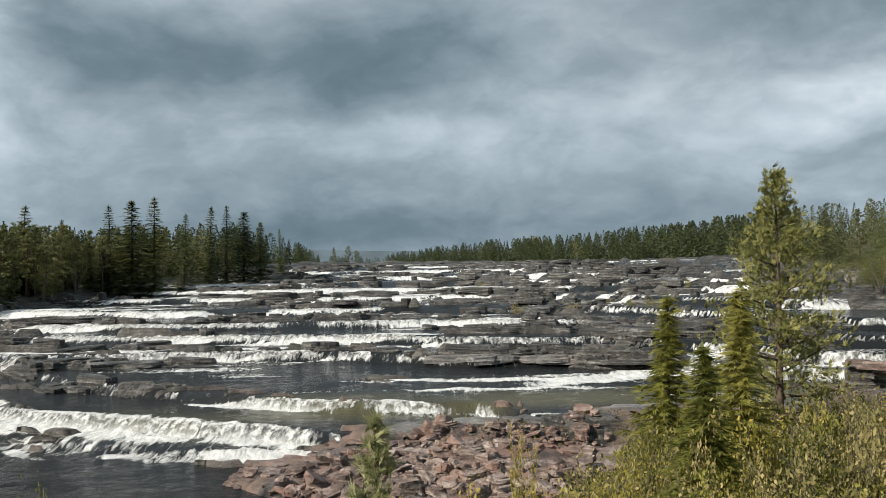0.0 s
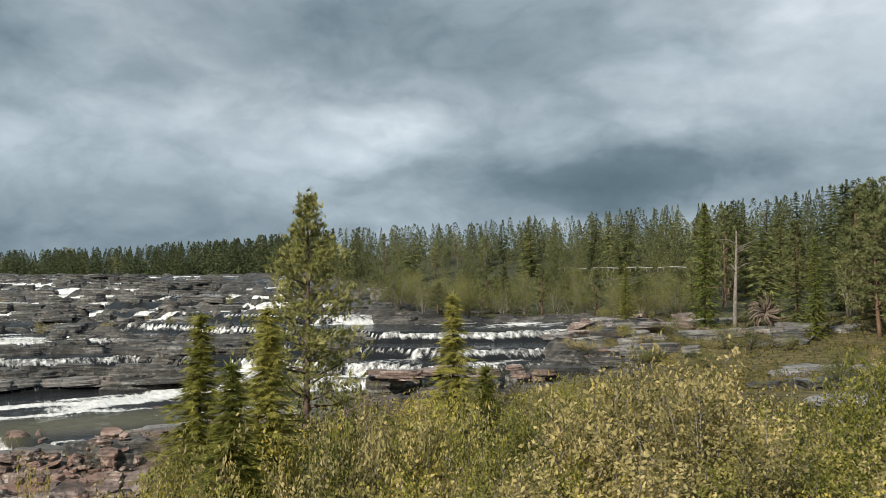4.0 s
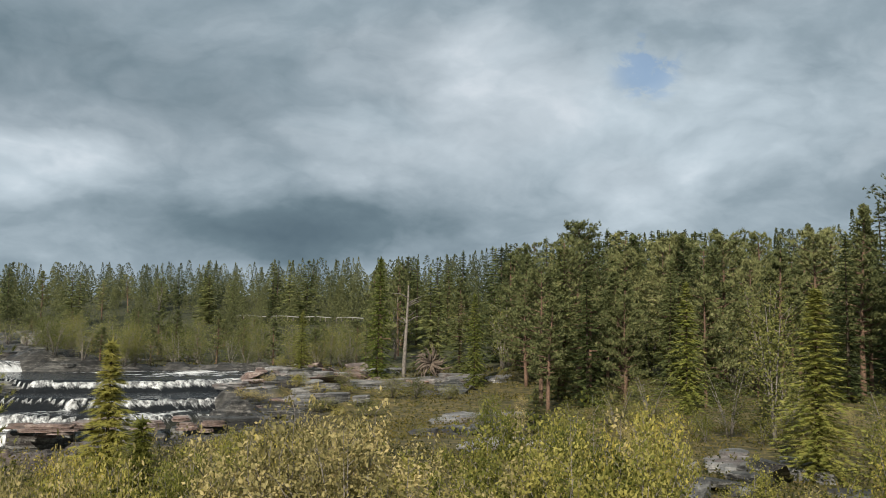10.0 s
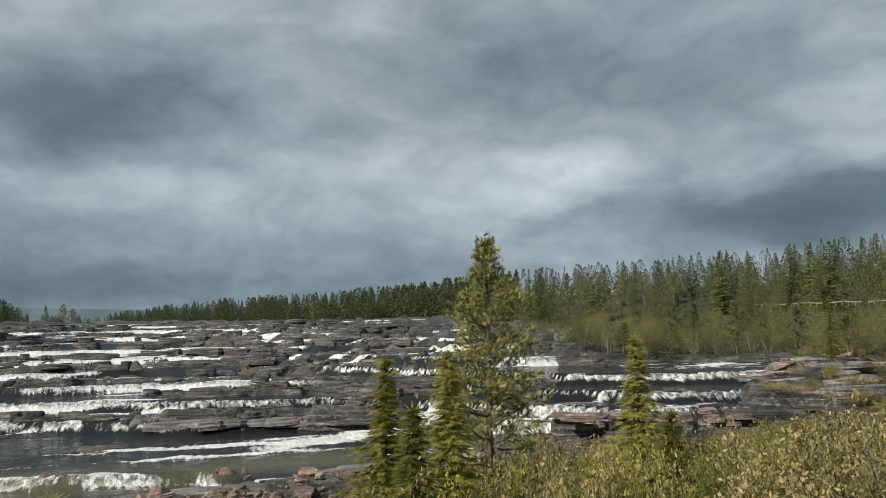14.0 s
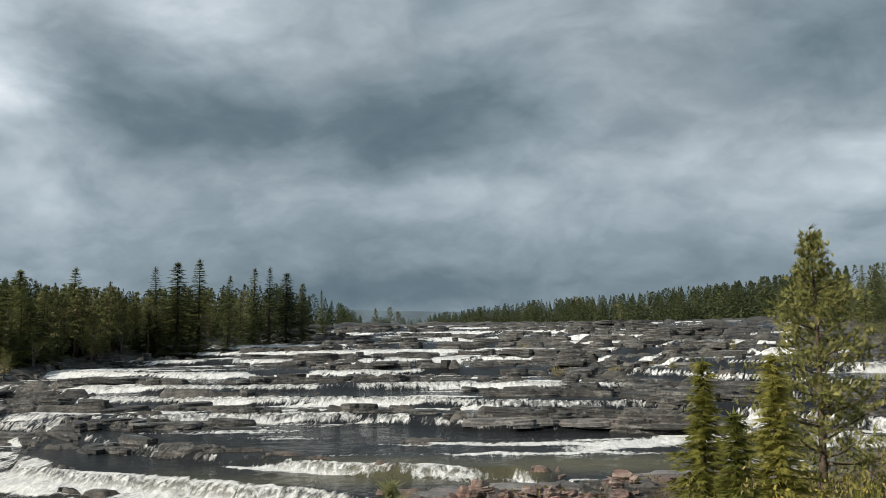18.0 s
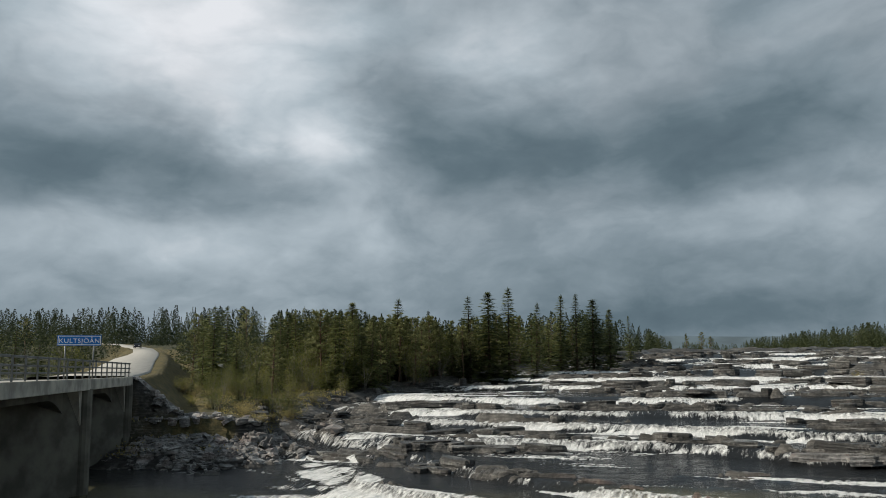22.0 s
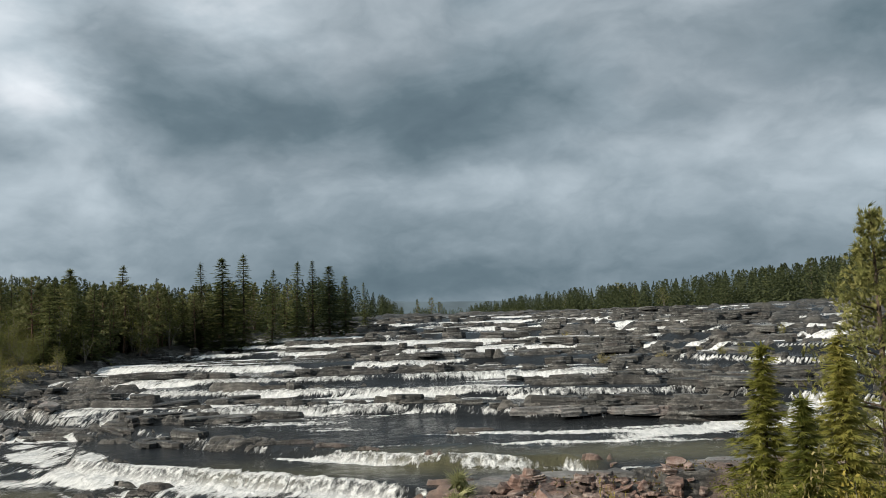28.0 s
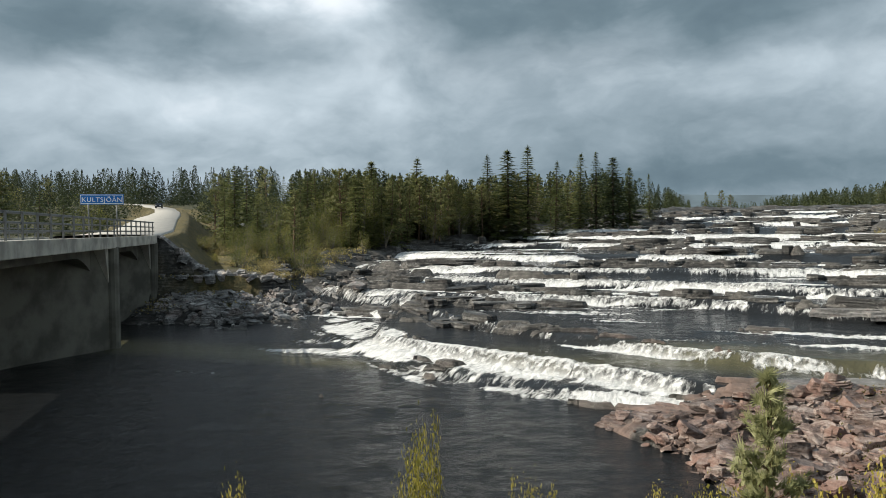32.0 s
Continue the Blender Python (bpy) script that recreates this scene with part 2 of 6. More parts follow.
def water_material():
    """Dark peat-brown water with ripples, and broken white foam."""
    m, n, b = material("river_water", 0.06, spec=0.31)
    b.inputs["IOR"].default_value = 1.33
    p = n.position()
    ripple = n.noise(p, 2.2, 6, 0.68)
    flow = n.add("ShaderNodeCombineXYZ")
    n.link(n.vec("DOT_PRODUCT", p, (0.883 * 1.5, 0.469 * 1.5, 0.0)), flow.inputs[0])
    n.link(n.vec("DOT_PRODUCT", p, (-0.469 * 0.42, 0.883 * 0.42, 0.0)), flow.inputs[1])
    n.link(n.vec("DOT_PRODUCT", p, (0.0, 0.0, 0.35)), flow.inputs[2])
    fizz = n.noise(flow.outputs[0], 2.4, 7, 0.72, 0.6)
    foam = n.fit(n.math("ADD", n.attr("foam"), n.math("MULTIPLY", n.math("SUBTRACT", fizz, 0.5), 1.1)), 0.42, 0.62)
    combed = n.fit(n.noise(n.vec("MULTIPLY", p, (1.0, 1.0, 0.12)), 3.4, 4, 0.65), 0.40, 0.62, 0.12, 1.0)
    foam = n.math("MULTIPLY", foam, n.math("ADD", n.math("SUBTRACT", 1.0, n.attr("curtain")), n.math("MULTIPLY", n.attr("curtain"), combed)))
    deep = n.mix(n.attr("shallow"), (0.011, 0.012, 0.013), (0.085, 0.08, 0.045))
    n.link(n.mix(foam, deep, n.ramp(fizz, [(0.30, (0.42, 0.43, 0.43)), (0.58, (0.86, 0.86, 0.85))])), b.inputs["Base Color"])
    n.link(n.math("ADD", 0.09, n.math("MULTIPLY", foam, 0.75)), b.inputs["Roughness"])
    h = n.math("ADD", n.math("MULTIPLY", ripple, 0.7), n.math("MULTIPLY", n.math("MULTIPLY", fizz, foam), 0.8))
    n.link(n.bump(h, 1.0, 0.26), b.inputs["Normal"])
    return m


def leaf_material(name, dark, mid, light, gloss=0.6, through=0.3):
    """Leaves or needles, each clump with its own tone, letting some light through."""
    m, n, b = material(name, gloss, spec=0.2)
    tone = n.math("ADD", n.math("MULTIPLY", n.island(), 0.5), n.math("MULTIPLY", n.chance(), 0.5))
    col = n.ramp(tone, [(0.12, dark), (0.5, mid), (0.88, light)])
    n.link(col, b.inputs["Base Color"])
    t = n.add("ShaderNodeBsdfTranslucent")
    n.link(col, t.inputs[0])
    s = n.add("ShaderNodeMixShader")
    s.inputs[0].default_value = through
    n.link(b.outputs[0], s.inputs[1])
    n.link(t.outputs[0], s.inputs[2])
    for o in n.tree.nodes:
        if o.type == "OUTPUT_MATERIAL":
            n.link(s.outputs[0], o.inputs[0])
    return m


SPRUCE_GREEN = leaf_material("spruce_needles", (0.038, 0.053, 0.020), (0.108, 0.128, 0.045), (0.225, 0.232, 0.085))
YOUNG_SPRUCE = leaf_material("young_spruce_needles", (0.10, 0.115, 0.025), (0.245, 0.245, 0.055), (0.39, 0.355, 0.10), through=0.45)
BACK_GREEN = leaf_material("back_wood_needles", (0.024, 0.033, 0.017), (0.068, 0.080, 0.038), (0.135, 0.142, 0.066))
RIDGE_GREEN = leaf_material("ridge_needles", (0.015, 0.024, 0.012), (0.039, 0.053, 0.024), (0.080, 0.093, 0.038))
PINE_GREEN = leaf_material("pine_needles", (0.06, 0.074, 0.030), (0.158, 0.172, 0.068), (0.29, 0.285, 0.125))
FAR_GREEN = leaf_material("far_wood_needles", (0.034, 0.044, 0.019), (0.095, 0.105, 0.043), (0.19, 0.188, 0.078))
BIRCH_GREEN = leaf_material("birch_leaves", (0.065, 0.082, 0.016), (0.185, 0.185, 0.042), (0.41, 0.36, 0.10), through=0.45)
BIRCH_YELLOW = leaf_material("yellow_birch_leaves", (0.15, 0.145, 0.028), (0.33, 0.29, 0.062), (0.55, 0.44, 0.11), through=0.45)
BIRCH_WOOD = leaf_material("wood_birch_leaves", (0.065, 0.08, 0.022), (0.155, 0.165, 0.048), (0.285, 0.265, 0.085), through=0.4)
WILLOW_GREEN = leaf_material("willow_leaves", (0.13, 0.12, 0.045), (0.31, 0.265, 0.11), (0.53, 0.43, 0.20), through=0.4)
BARK = plain("bark", (0.13, 0.095, 0.07), 0.9, vary=0.5, scale=9, bump=0.6)
GREY_BARK = plain("grey_bark", (0.26, 0.23, 0.20), 0.9, vary=0.5, scale=6, bump=0.6)
RED_BARK = plain("pine_bark", (0.17, 0.105, 0.07), 0.9, vary=0.4, scale=6, bump=0.6)
# darker copy of the concrete: shade on piers and girders put into the colour
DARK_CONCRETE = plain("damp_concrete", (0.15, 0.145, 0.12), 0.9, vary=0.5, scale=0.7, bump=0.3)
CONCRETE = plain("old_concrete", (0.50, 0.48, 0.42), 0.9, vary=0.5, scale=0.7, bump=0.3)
GALVANISED = plain("galvanised_steel", (0.20, 0.205, 0.205), 0.5, 0.5, vary=0.2, scale=3)
GRAVEL = plain("pale_road", (0.40, 0.385, 0.355), 0.95, vary=0.15, scale=1.5, bump=0.4)
# dark heath green, with the shade under the bushes painted in
HEATH_GREEN = leaf_material("heath_leaves", (0.03, 0.034, 0.010), (0.085, 0.080, 0.020), (0.18, 0.14, 0.04), through=0.35)
SIGN_BLUE = plain("sign_blue", (0.01, 0.16, 0.52), 0.35, vary=0.08)
SIGN_WHITE = plain("sign_white", (0.88, 0.9, 0.9), 0.35, vary=0.05)
GROUND = ground_material()
WATER = water_material()

# ---- mesh helpers ----


def mesh_of(name, verts, faces, mat, smooth=False):
    me = bpy.data.meshes.new(name)
    me.from_pydata([tuple(v) for v in verts] if not isinstance(verts, np.ndarray) else verts.tolist(), [],
                   faces.tolist() if isinstance(faces, np.ndarray) else faces)
    me.materials.append(mat)
    if smooth:
        me.shade_smooth()
    return me


def part(name, data, parent, label=""):
    """A mesh, or a bmesh with its material, as one object under a thing or a part."""
    ob = new(name, data)
    ob.parent = parent
    if label:
        ob["label"] = label
    return ob


def bm_mesh(name, bm, mat, smooth=False):
    me = bpy.data.meshes.new(name)
    bm.to_mesh(me)
    bm.free()
    me.materials.append(mat)
    if smooth:
        me.shade_smooth()
    return me


def box_bm(x0, y0, z0, x1, y1, z1, bevel=0.0, bm=None):
    own = bm or bmesh.new()
    made = bmesh.ops.create_cube(own, size=1.0, matrix=Matrix.LocRotScale(((x0 + x1) / 2, (y0 + y1) / 2, (z0 + z1) / 2), None, (x1 - x0, y1 - y0, z1 - z0)))
    if bevel:
        edges = list({e for v in made["verts"] for e in v.link_edges})
        bmesh.ops.bevel(own, geom=edges, offset=bevel, segments=2, affect="EDGES", profile=0.6)
    return own


def box(name, x0, y0, z0, x1, y1, z1, mat, parent, bevel=0.01, label=""):
    return part(name, bm_mesh(name, box_bm(x0, y0, z0, x1, y1, z1, bevel), mat), parent, label)


def thing(name, m, label, category, group="", kind=""):
    ob = new(name)
    ob.matrix_basis = m
    return tagged(ob, label, category, group, kind)


# ---- the lie of the land ----
# The river comes down in steps towards the eye. along: metres upstream, across: metres to the right of that line.
TURN = radians(-28)
UX, UY = math.sin(TURN), math.cos(TURN)
SHORE = [(-62, -50), (-30, -16), (-18, -4), (-15, 2), (-13, 6.5), (-11.5, 9.8), (-11.3, 14), (-12, 17), (-14.4, 19.4), (-16.6, 20.1), (-18.6, 20.8), (-19, 23.3),
         (-17.6, 25), (-15.9, 27.6), (-14.3, 29.8), (-11.6, 31), (-9, 32.9), (-4.6, 35.6), (-2.4, 39), (3, 42), (8, 46.6), (9.5, 52), (13, 60), (16, 67.5),
         (9, 69), (3, 66), (-1, 66), (-5, 76), (-9, 100), (-13, 130), (-20, 190), (-60, 215), (-112, 160), (-100, 125), (-93, 100), (-89, 80), (-84, 62),
         (-74, 48), (-60, 34), (-53.2, 28.3), (-52.6, 25), (-57, 22), (-68, 12), (-95, -50)]
# rim level, then (across, along) of the rim
STEPS = [
    (0.25, [(-60, 54), (-33, 47), (-27, 43.5), (-20, 38), (-16, 34.5), (-12, 33.6), (-9, 32), (-5.5, 31), (0, 29), (40, 24)]),
    (0.72, [(-60, 60), (-36, 54), (-31, 54.4), (-26.5, 52.6), (-24.5, 46), (-22, 41), (-16, 37.4), (-11, 35.3), (-6, 33.1), (-3.8, 31.6), (4, 30), (40, 26)]),
    (1.14, [(-60, 68), (-36, 60), (-28, 57), (-24, 52), (-21, 48), (-13.6, 41.8), (-8.3, 39.1), (-4.1, 36.9), (1.7, 36.3), (3.4, 33.5), (5, 30), (40, 24)]),
    (1.75, [(-60, 74), (-37, 61), (-30, 56), (-24, 56), (-14, 57), (-8, 56), (-3, 53.3), (0.6, 50.6), (8, 49.6), (12, 47), (16, 43), (20, 40), (26, 36.5), (45, 30)]),
    (2.4, [(-60, 76), (-37, 66.3), (-24, 65.5), (-16, 64.5), (-6, 62), (2.6, 57.5), (11, 56.3), (15, 52), (19, 44), (23, 39.5), (30, 36.5), (45, 32)]),
    (3.0, [(-60, 82), (-45, 75), (-33, 71.5), (-24, 70), (-12, 70), (2, 70.5), (11, 65), (16, 60), (20, 51), (25, 41.5), (30, 39), (45, 36)]),
    (3.7, [(-60, 95), (-54, 92), (-28, 81), (-12, 82), (0, 83), (14, 78), (20, 63), (25, 49), (31, 45), (40, 43), (50, 42)]),
    (4.4, [(-60, 110), (-36, 101), (-14, 100), (0, 103), (14, 94), (22, 75), (28, 62), (38, 62), (50, 66)]),
    (5.2, [(-60, 124), (-36, 113), (-14, 112), (0, 114), (14, 105), (24, 90), (32, 78), (50, 82)]),
    (6.0, [(-60, 135), (-36, 123), (-14, 122), (0, 125), (14, 115), (24, 102), (50, 100)]),
    (6.9, [(-60, 148), (-36, 134), (-14, 133), (0, 138), (14, 128), (24, 118), (50, 115)]),
    (7.9, [(-60, 164), (-36, 152), (-14, 150), (0, 152), (14, 145), (50, 135)]),
    (8.7, [(-60, 180), (-36, 168), (-14, 168), (0, 170), (14, 165), (50, 155)]),
    (9.4, [(-60, 196), (-36, 184), (-14, 186), (0, 186), (14, 182), (50, 175)]),
]
# bare rock bars: across, along, half length, half width, height over the step, turn in degrees
BARS = [(-24, 53.5, 9, 1.7, 0.38, 0), (-16, 44, 9, 1.0, 0.25, -28), (5, 51.6, 5.5, 1.1, 0.5, -12), (11.5, 47.5, 3.5, 1.2, 0.6, -35), (-30, 60, 7, 1.5, 0.5, -10),
        (-16.5, 33.9, 2.6, 0.6, 0.22, -25), (16, 57, 5, 4, 0.4, -30), (8, 60.5, 8, 1.6, 0.5, -5), (21.5, 48, 1.8, 4, 0.3, -25),
        (-36, 66, 6, 2.0, 0.5, 0), (-12, 71, 10, 1.2, 0.5, 3), (-33, 73, 8, 1.2, 0.45, 0)]

# runs of white water: across, along, half length, half width, strength, turn in degrees
JETS = [(13, 46, 5.5, 2.8, 1.15, 35), (7.5, 43, 6, 1.8, 1.0, 25), (-15, 36.2, 11, 1.4, 1.0, -28), (-9, 33.2, 6, 0.9, 0.9, -18), (-9, 31, 5, 1.0, 1.1, -14), (-12, 34.9, 9, 2.0, 1.05, -22), (-20, 38.4, 6, 1.6, 0.95, -38), (-17, 33.4, 5, 0.5, 0.75, -38),
        (-25, 44, 8, 1.9, 0.95, -40), (-30.5, 52.6, 4.5, 1.5, 1.3, -2), (-28, 48.5, 5, 1.7, 1.0, -35), (-5.5, 37.6, 8.5, 0.75, 1.15, -16), (-18, 44.5, 5, 0.5, 0.6, -30),
        (-8, 61.2, 11, 1.0, 1.2, -6), (-19, 63.6, 5, 0.8, 1.1, 0), (-1, 57.6, 4.5, 0.9, 1.2, -12), (-8, 54.6, 7, 0.45, 0.9, -3)]

RNG = np.random.default_rng(7)
TABLE = RNG.random((256, 256))


def value(x, y):
    """Smooth value noise in 0..1 for arrays."""
    xi, yi = np.floor(x).astype(int), np.floor(y).astype(int)
    fx, fy = x - xi, y - yi
    fx, fy = fx * fx * (3 - 2 * fx), fy * fy * (3 - 2 * fy)
    a, b = TABLE[xi % 256, yi % 256], TABLE[(xi + 1) % 256, yi % 256]
    c, d = TABLE[xi % 256, (yi + 1) % 256], TABLE[(xi + 1) % 256, (yi + 1) % 256]
    return (a * (1 - fx) + b * fx) * (1 - fy) + (c * (1 - fx) + d * fx) * fy


def rough_noise(x, y, octaves=4):
    out, amp, tot = 0.0, 1.0, 0.0
    for i in range(octaves):
        out, tot = out + amp * value(x * 2 ** i + 17.3 * i, y * 2 ** i + 5.1 * i), tot + amp
        amp *= 0.5
    return out / tot


def smooth(v, a, b):
    u = np.clip((v - a) / (b - a), 0, 1)
    return u * u * (3 - 2 * u)


def inside(x, y, poly):
    """Signed distance to a closed outline, positive inside."""
    best, odd = np.full(x.shape, 1e9), np.zeros(x.shape, bool)
    for (ax, ay), (bx, by) in zip(poly, poly[1:] + poly[:1]):
        dx, dy = bx - ax, by - ay
        u = np.clip(((x - ax) * dx + (y - ay) * dy) / (dx * dx + dy * dy), 0, 1)
        best = np.minimum(best, np.hypot(x - ax - u * dx, y - ay - u * dy))
        if ay != by:
            odd ^= ((ay > y) != (by > y)) & (x < (bx - ax) * (y - ay) / (by - ay) + ax)
    return np.where(odd, best, -best)


BRIDGE_A, BRIDGE_B = (-29.5, 5.4), (-63.2, 22.3)
BL = math.hypot(BRIDGE_B[0] - BRIDGE_A[0], BRIDGE_B[1] - BRIDGE_A[1])
BX, BY = (BRIDGE_B[0] - BRIDGE_A[0]) / BL, (BRIDGE_B[1] - BRIDGE_A[1]) / BL
DECK = 6.1
# the road's centre beyond the bridge: metres past the far bridge end, metres to the right of the bridge's line, height
ROAD = [(0.9, -4, 6.1), (5, -4, 6.1), (25, -4.6, 6.5), (52, -6.5, 8.2), (90, -10, 9.4), (130, -14, 10.8), (185, -21, 13.1), (215, -29, 14.8), (240, -38, 16.3), (270, -52, 17.6)]


def road_at(x, y):
    """Distance from the road's centre line and the road's height there."""
    u = (x - BRIDGE_B[0]) * BX + (y - BRIDGE_B[1]) * BY
    v = (x - BRIDGE_B[0]) * BY - (y - BRIDGE_B[1]) * BX
    us, vs, zs = zip(*ROAD)
    far = np.where(u < 0.9, (0.9 - u) * 6.0 + 4.2 * smooth(0.9 - u, 0.0, 0.5), np.where(u > 270, u - 270, 0))
    return np.abs(v - np.interp(u, us, vs)) + far, np.interp(u, us, zs)


def wild(x, y):
    """Ground away from river and road."""
    r, a = np.hypot(x, y), np.degrees(np.arctan2(x, y))
    right = np.interp(r, [0, 4, 8, 14, 20, 28, 36, 60, 100, 170, 260, 600, 3000], [4.9, 4.6, 3.6, 3.1, 3.0, 3.0, 2.9, 3.2, 5.0, 8.0, 13, 20, 45])
    mid = np.interp(r, [0, 3, 6, 10, 14, 20, 30, 36, 100, 190, 260, 600, 3000], [4.9, 4.6, 3.3, 2.1, 1.5, 1.2, 1.3, 1.7, 5.2, 9.6, 10.2, 14, 45])
    left = np.interp(r, [0, 10, 40, 60, 100, 150, 220, 300, 600, 3000], [4.9, 4.4, 2.0, 2.2, 4.2, 6.5, 11, 15.5, 26, 60])
    z = np.where(a > -20, mid + (right - mid) * smooth(a, 2, 22), left + (mid - left) * smooth(a, -45, -32))
    z = z + smooth(a, -5, 4) * smooth(-a, -85, -68) * np.interp(r, [112, 190, 320, 700], [0, 5.0, 6.5, 0])
    z = z + (mid - z) * smooth(np.abs(a), 100, 150)
    return z + (rough_noise(x * 0.08, y * 0.08, 3) - 0.5) * np.clip(r / 40, 0.3, 2.5)


def blocks(x, y):
    """Jittered cells: their centres, a chance for each, and the distance from the joint."""
    xi, yi = np.floor(x).astype(int), np.floor(y).astype(int)
    best, second = np.full(x.shape, 9.0), np.full(x.shape, 9.0)
    cx, cy, cid = np.zeros(x.shape), np.zeros(x.shape), np.zeros(x.shape)
    for i in (-1, 0, 1):
        for j in (-1, 0, 1):
            a, b = xi + i, yi + j
            px, py = a + 0.15 + 0.7 * TABLE[a % 256, b % 256], b + 0.15 + 0.7 * TABLE[(a + 91) % 256, (b + 37) % 256]
            dist = np.maximum(np.abs(x - px), np.abs(y - py)) * 0.6 + np.hypot(x - px, y - py) * 0.4
            near = dist < best
            second = np.where(near, best, np.minimum(second, dist))
            cx, cy = np.where(near, px, cx), np.where(near, py, cy)
            cid = np.where(near, TABLE[(a + 13) % 256, (b + 171) % 256], cid)
            best = np.where(near, dist, best)
    return cx, cy, cid, second - best


def stepped(x, y):
    """Water level on the river's steps, the level of the next lower step, and the distance past the rim."""
    s, c = x * UX + y * UY, x * UY - y * UX
    wob = (rough_noise(c * 0.11, s * 0.05, 4) - 0.5) * 5.0 + (rough_noise(c * 0.5, s * 0.2 + 9, 2) - 0.5) * 0.8
    side = smooth(c, 18, 23) * smooth(-s, -80, -66)
    s2 = s + wob * np.interp(s, [20, 45, 60, 80, 100], [0.12, 0.14, 0.25, 0.9, 1.3]) * (1 - 0.65 * side)
    level, past, before, drop = np.zeros(x.shape), np.full(x.shape, 60.0), np.full(x.shape, 60.0), np.zeros(x.shape)
    fall = np.zeros(x.shape)
    old = 0.0
    for top, rim in STEPS:
        at = s2 - np.interp(c, *zip(*rim))
        level = np.where(at > 0, top, level)
        past = np.where(at > 0, np.minimum(past, at), past)
        fall = fall + (top - old) * smooth(at, -np.interp(s, [30, 55, 75, 120], [0.7, 1.1, 2.2, 4.0]) * (1 + (top < 0.5) * 1.2), 0.1)
        ahead = np.where(at <= 0, -at, 60.0)
        drop = np.where(ahead < before, top - old, drop)
        before = np.minimum(before, ahead)
        old = top
    return level, past, before, drop, s, c, fall


def terrain(x, y):
    """Height of the ground, of the water, and the masks that colour them."""
    sd = inside(x, y, SHORE) + (rough_noise(x * 0.35, y * 0.35, 3) - 0.5) * 2.2
    level, past, before, drop, s, c, fall = stepped(x, y)
    # jointed blocks of rock, long across the river
    cc, cs, cid, edge = blocks(c * 0.24 + 40, s * 0.9)
    mc, ms = (cc - 40) / 0.24, cs / 0.9
    n1 = rough_noise(mc * 0.10 + 40, ms * 0.30, 4)
    n2 = rough_noise(c * 0.32 + 11, s * 0.9 + 3, 3)
    rocky = np.interp(s, [20, 48, 60, 75, 95, 120, 190], [0.0, 0.06, 0.12, 0.27, 0.38, 0.44, 0.46])
    rocky = rocky + 0.25 * smooth(c, -6, 14) * smooth(s, 57, 66) - 0.55 * smooth(c, 18, 23) * smooth(-s, -78, -62) - 0.14 * smooth(-c, 18, 40) + 0.3 * smooth(-sd, -6, 0) * (s > 40)
    raised = n1 * 0.55 + cid * 0.45 - (0.78 - 0.46 * rocky)
    rimrock = smooth(-past, -2.6, -0.2) * smooth(cid + 0.5 * n1 + 0.3 * rocky, 0.7, 0.9)
    bump = raised * np.interp(s, [40, 90], [2.2, 1.7]) + rimrock * 0.4 - 0.25 * smooth(-edge, -0.10, 0.0)
    for bc, bs, bl, bw, bh, turn in BARS:
        ct, st = math.cos(radians(turn)), math.sin(radians(turn))
        u, v = (c - bc) * ct + (s - bs) * st, -(c - bc) * st + (s - bs) * ct
        u, v = u + (cid - 0.5) * bl * 0.4, v + (n1 - 0.5) * bw * 1.2 + (cid - 0.5) * bw * 0.5
        bar = bh * (0.75 + 0.5 * cid) * np.minimum(1, 3.5 * (1 - np.maximum(np.abs(u) / bl, np.abs(v) / bw)))
        bump = np.maximum(bump, bar - 0.2 * smooth(-edge, -0.10, 0.0))
    fc, fs, fid, fedge = blocks(c * 0.62 + 7, s * 2.0)
    hard = smooth(bump, -0.35, 0.05)
    bump = bump + hard * ((fid - 0.5) * 0.5 - 0.2 * smooth(-fedge, -0.12, 0.0))
    # beds break in flat layers
    layer = 0.22 + 0.1 * value(c * 0.05, s * 0.08)
    q = bump / layer
    bump = layer * (np.floor(q) + smooth(q - np.floor(q), 0.72, 1.0)) + (rough_noise(x * 1.3, y * 1.3, 3) - 0.5) * 0.16
    bump = np.clip(bump, -0.8, 1.5)
    bed = fall + bump - 0.06
    land = wild(x, y)
    rd, rz = road_at(x, y)
    land = np.maximum(land, np.minimum(rz, rz - (rd - 4.2) / 1.12) * (rd < 22) + land * (rd >= 22))
    land = np.where(rd < 4.2, rz, land)
    # banks rise from the water's edge
    near_bank = smooth(-np.hypot(x + 12, y - 26), -18, -12)
    rise = smooth(-sd, 0.0, 14.0) * (1 - near_bank) + smooth(-sd, 3.0, 17.0) * near_bank
    shore = fall + np.clip(-sd * 0.35, 0, np.where(x > 4, 0.35, np.where(y < 42, 0.6 - 0.4 * near_bank, 1.2))) + (blocks(x * 0.8, y * 0.8)[2] - 0.45) * (0.5 - 0.2 * near_bank) * smooth(-sd, -0.5, 1.5) * smooth(sd, -12, -6) + (rough_noise(x * 0.9, y * 0.9, 4) - 0.45) * (0.6 - 0.3 * near_bank) * smooth(-sd, -0.5, 1.5)
    bank = np.maximum(shore * (1 - rise) + land * rise, np.where(rd < 14, land, -9))
    mixin = smooth(sd, -0.8, 0.8)
    z = bank * (1 - mixin) + bed * mixin
    bare = np.maximum(smooth(sd, -9, -3) * smooth(rough_noise(x * 0.3, y * 0.3, 3) + smooth(sd, -7, 0) * 0.7, 0.5, 0.75), smooth(sd, -1.5, -0.2))
    bare = np.where(rd < 14, np.maximum(bare, smooth(-rd, -13, -6) * (y < 34) * (x > -67)), bare)
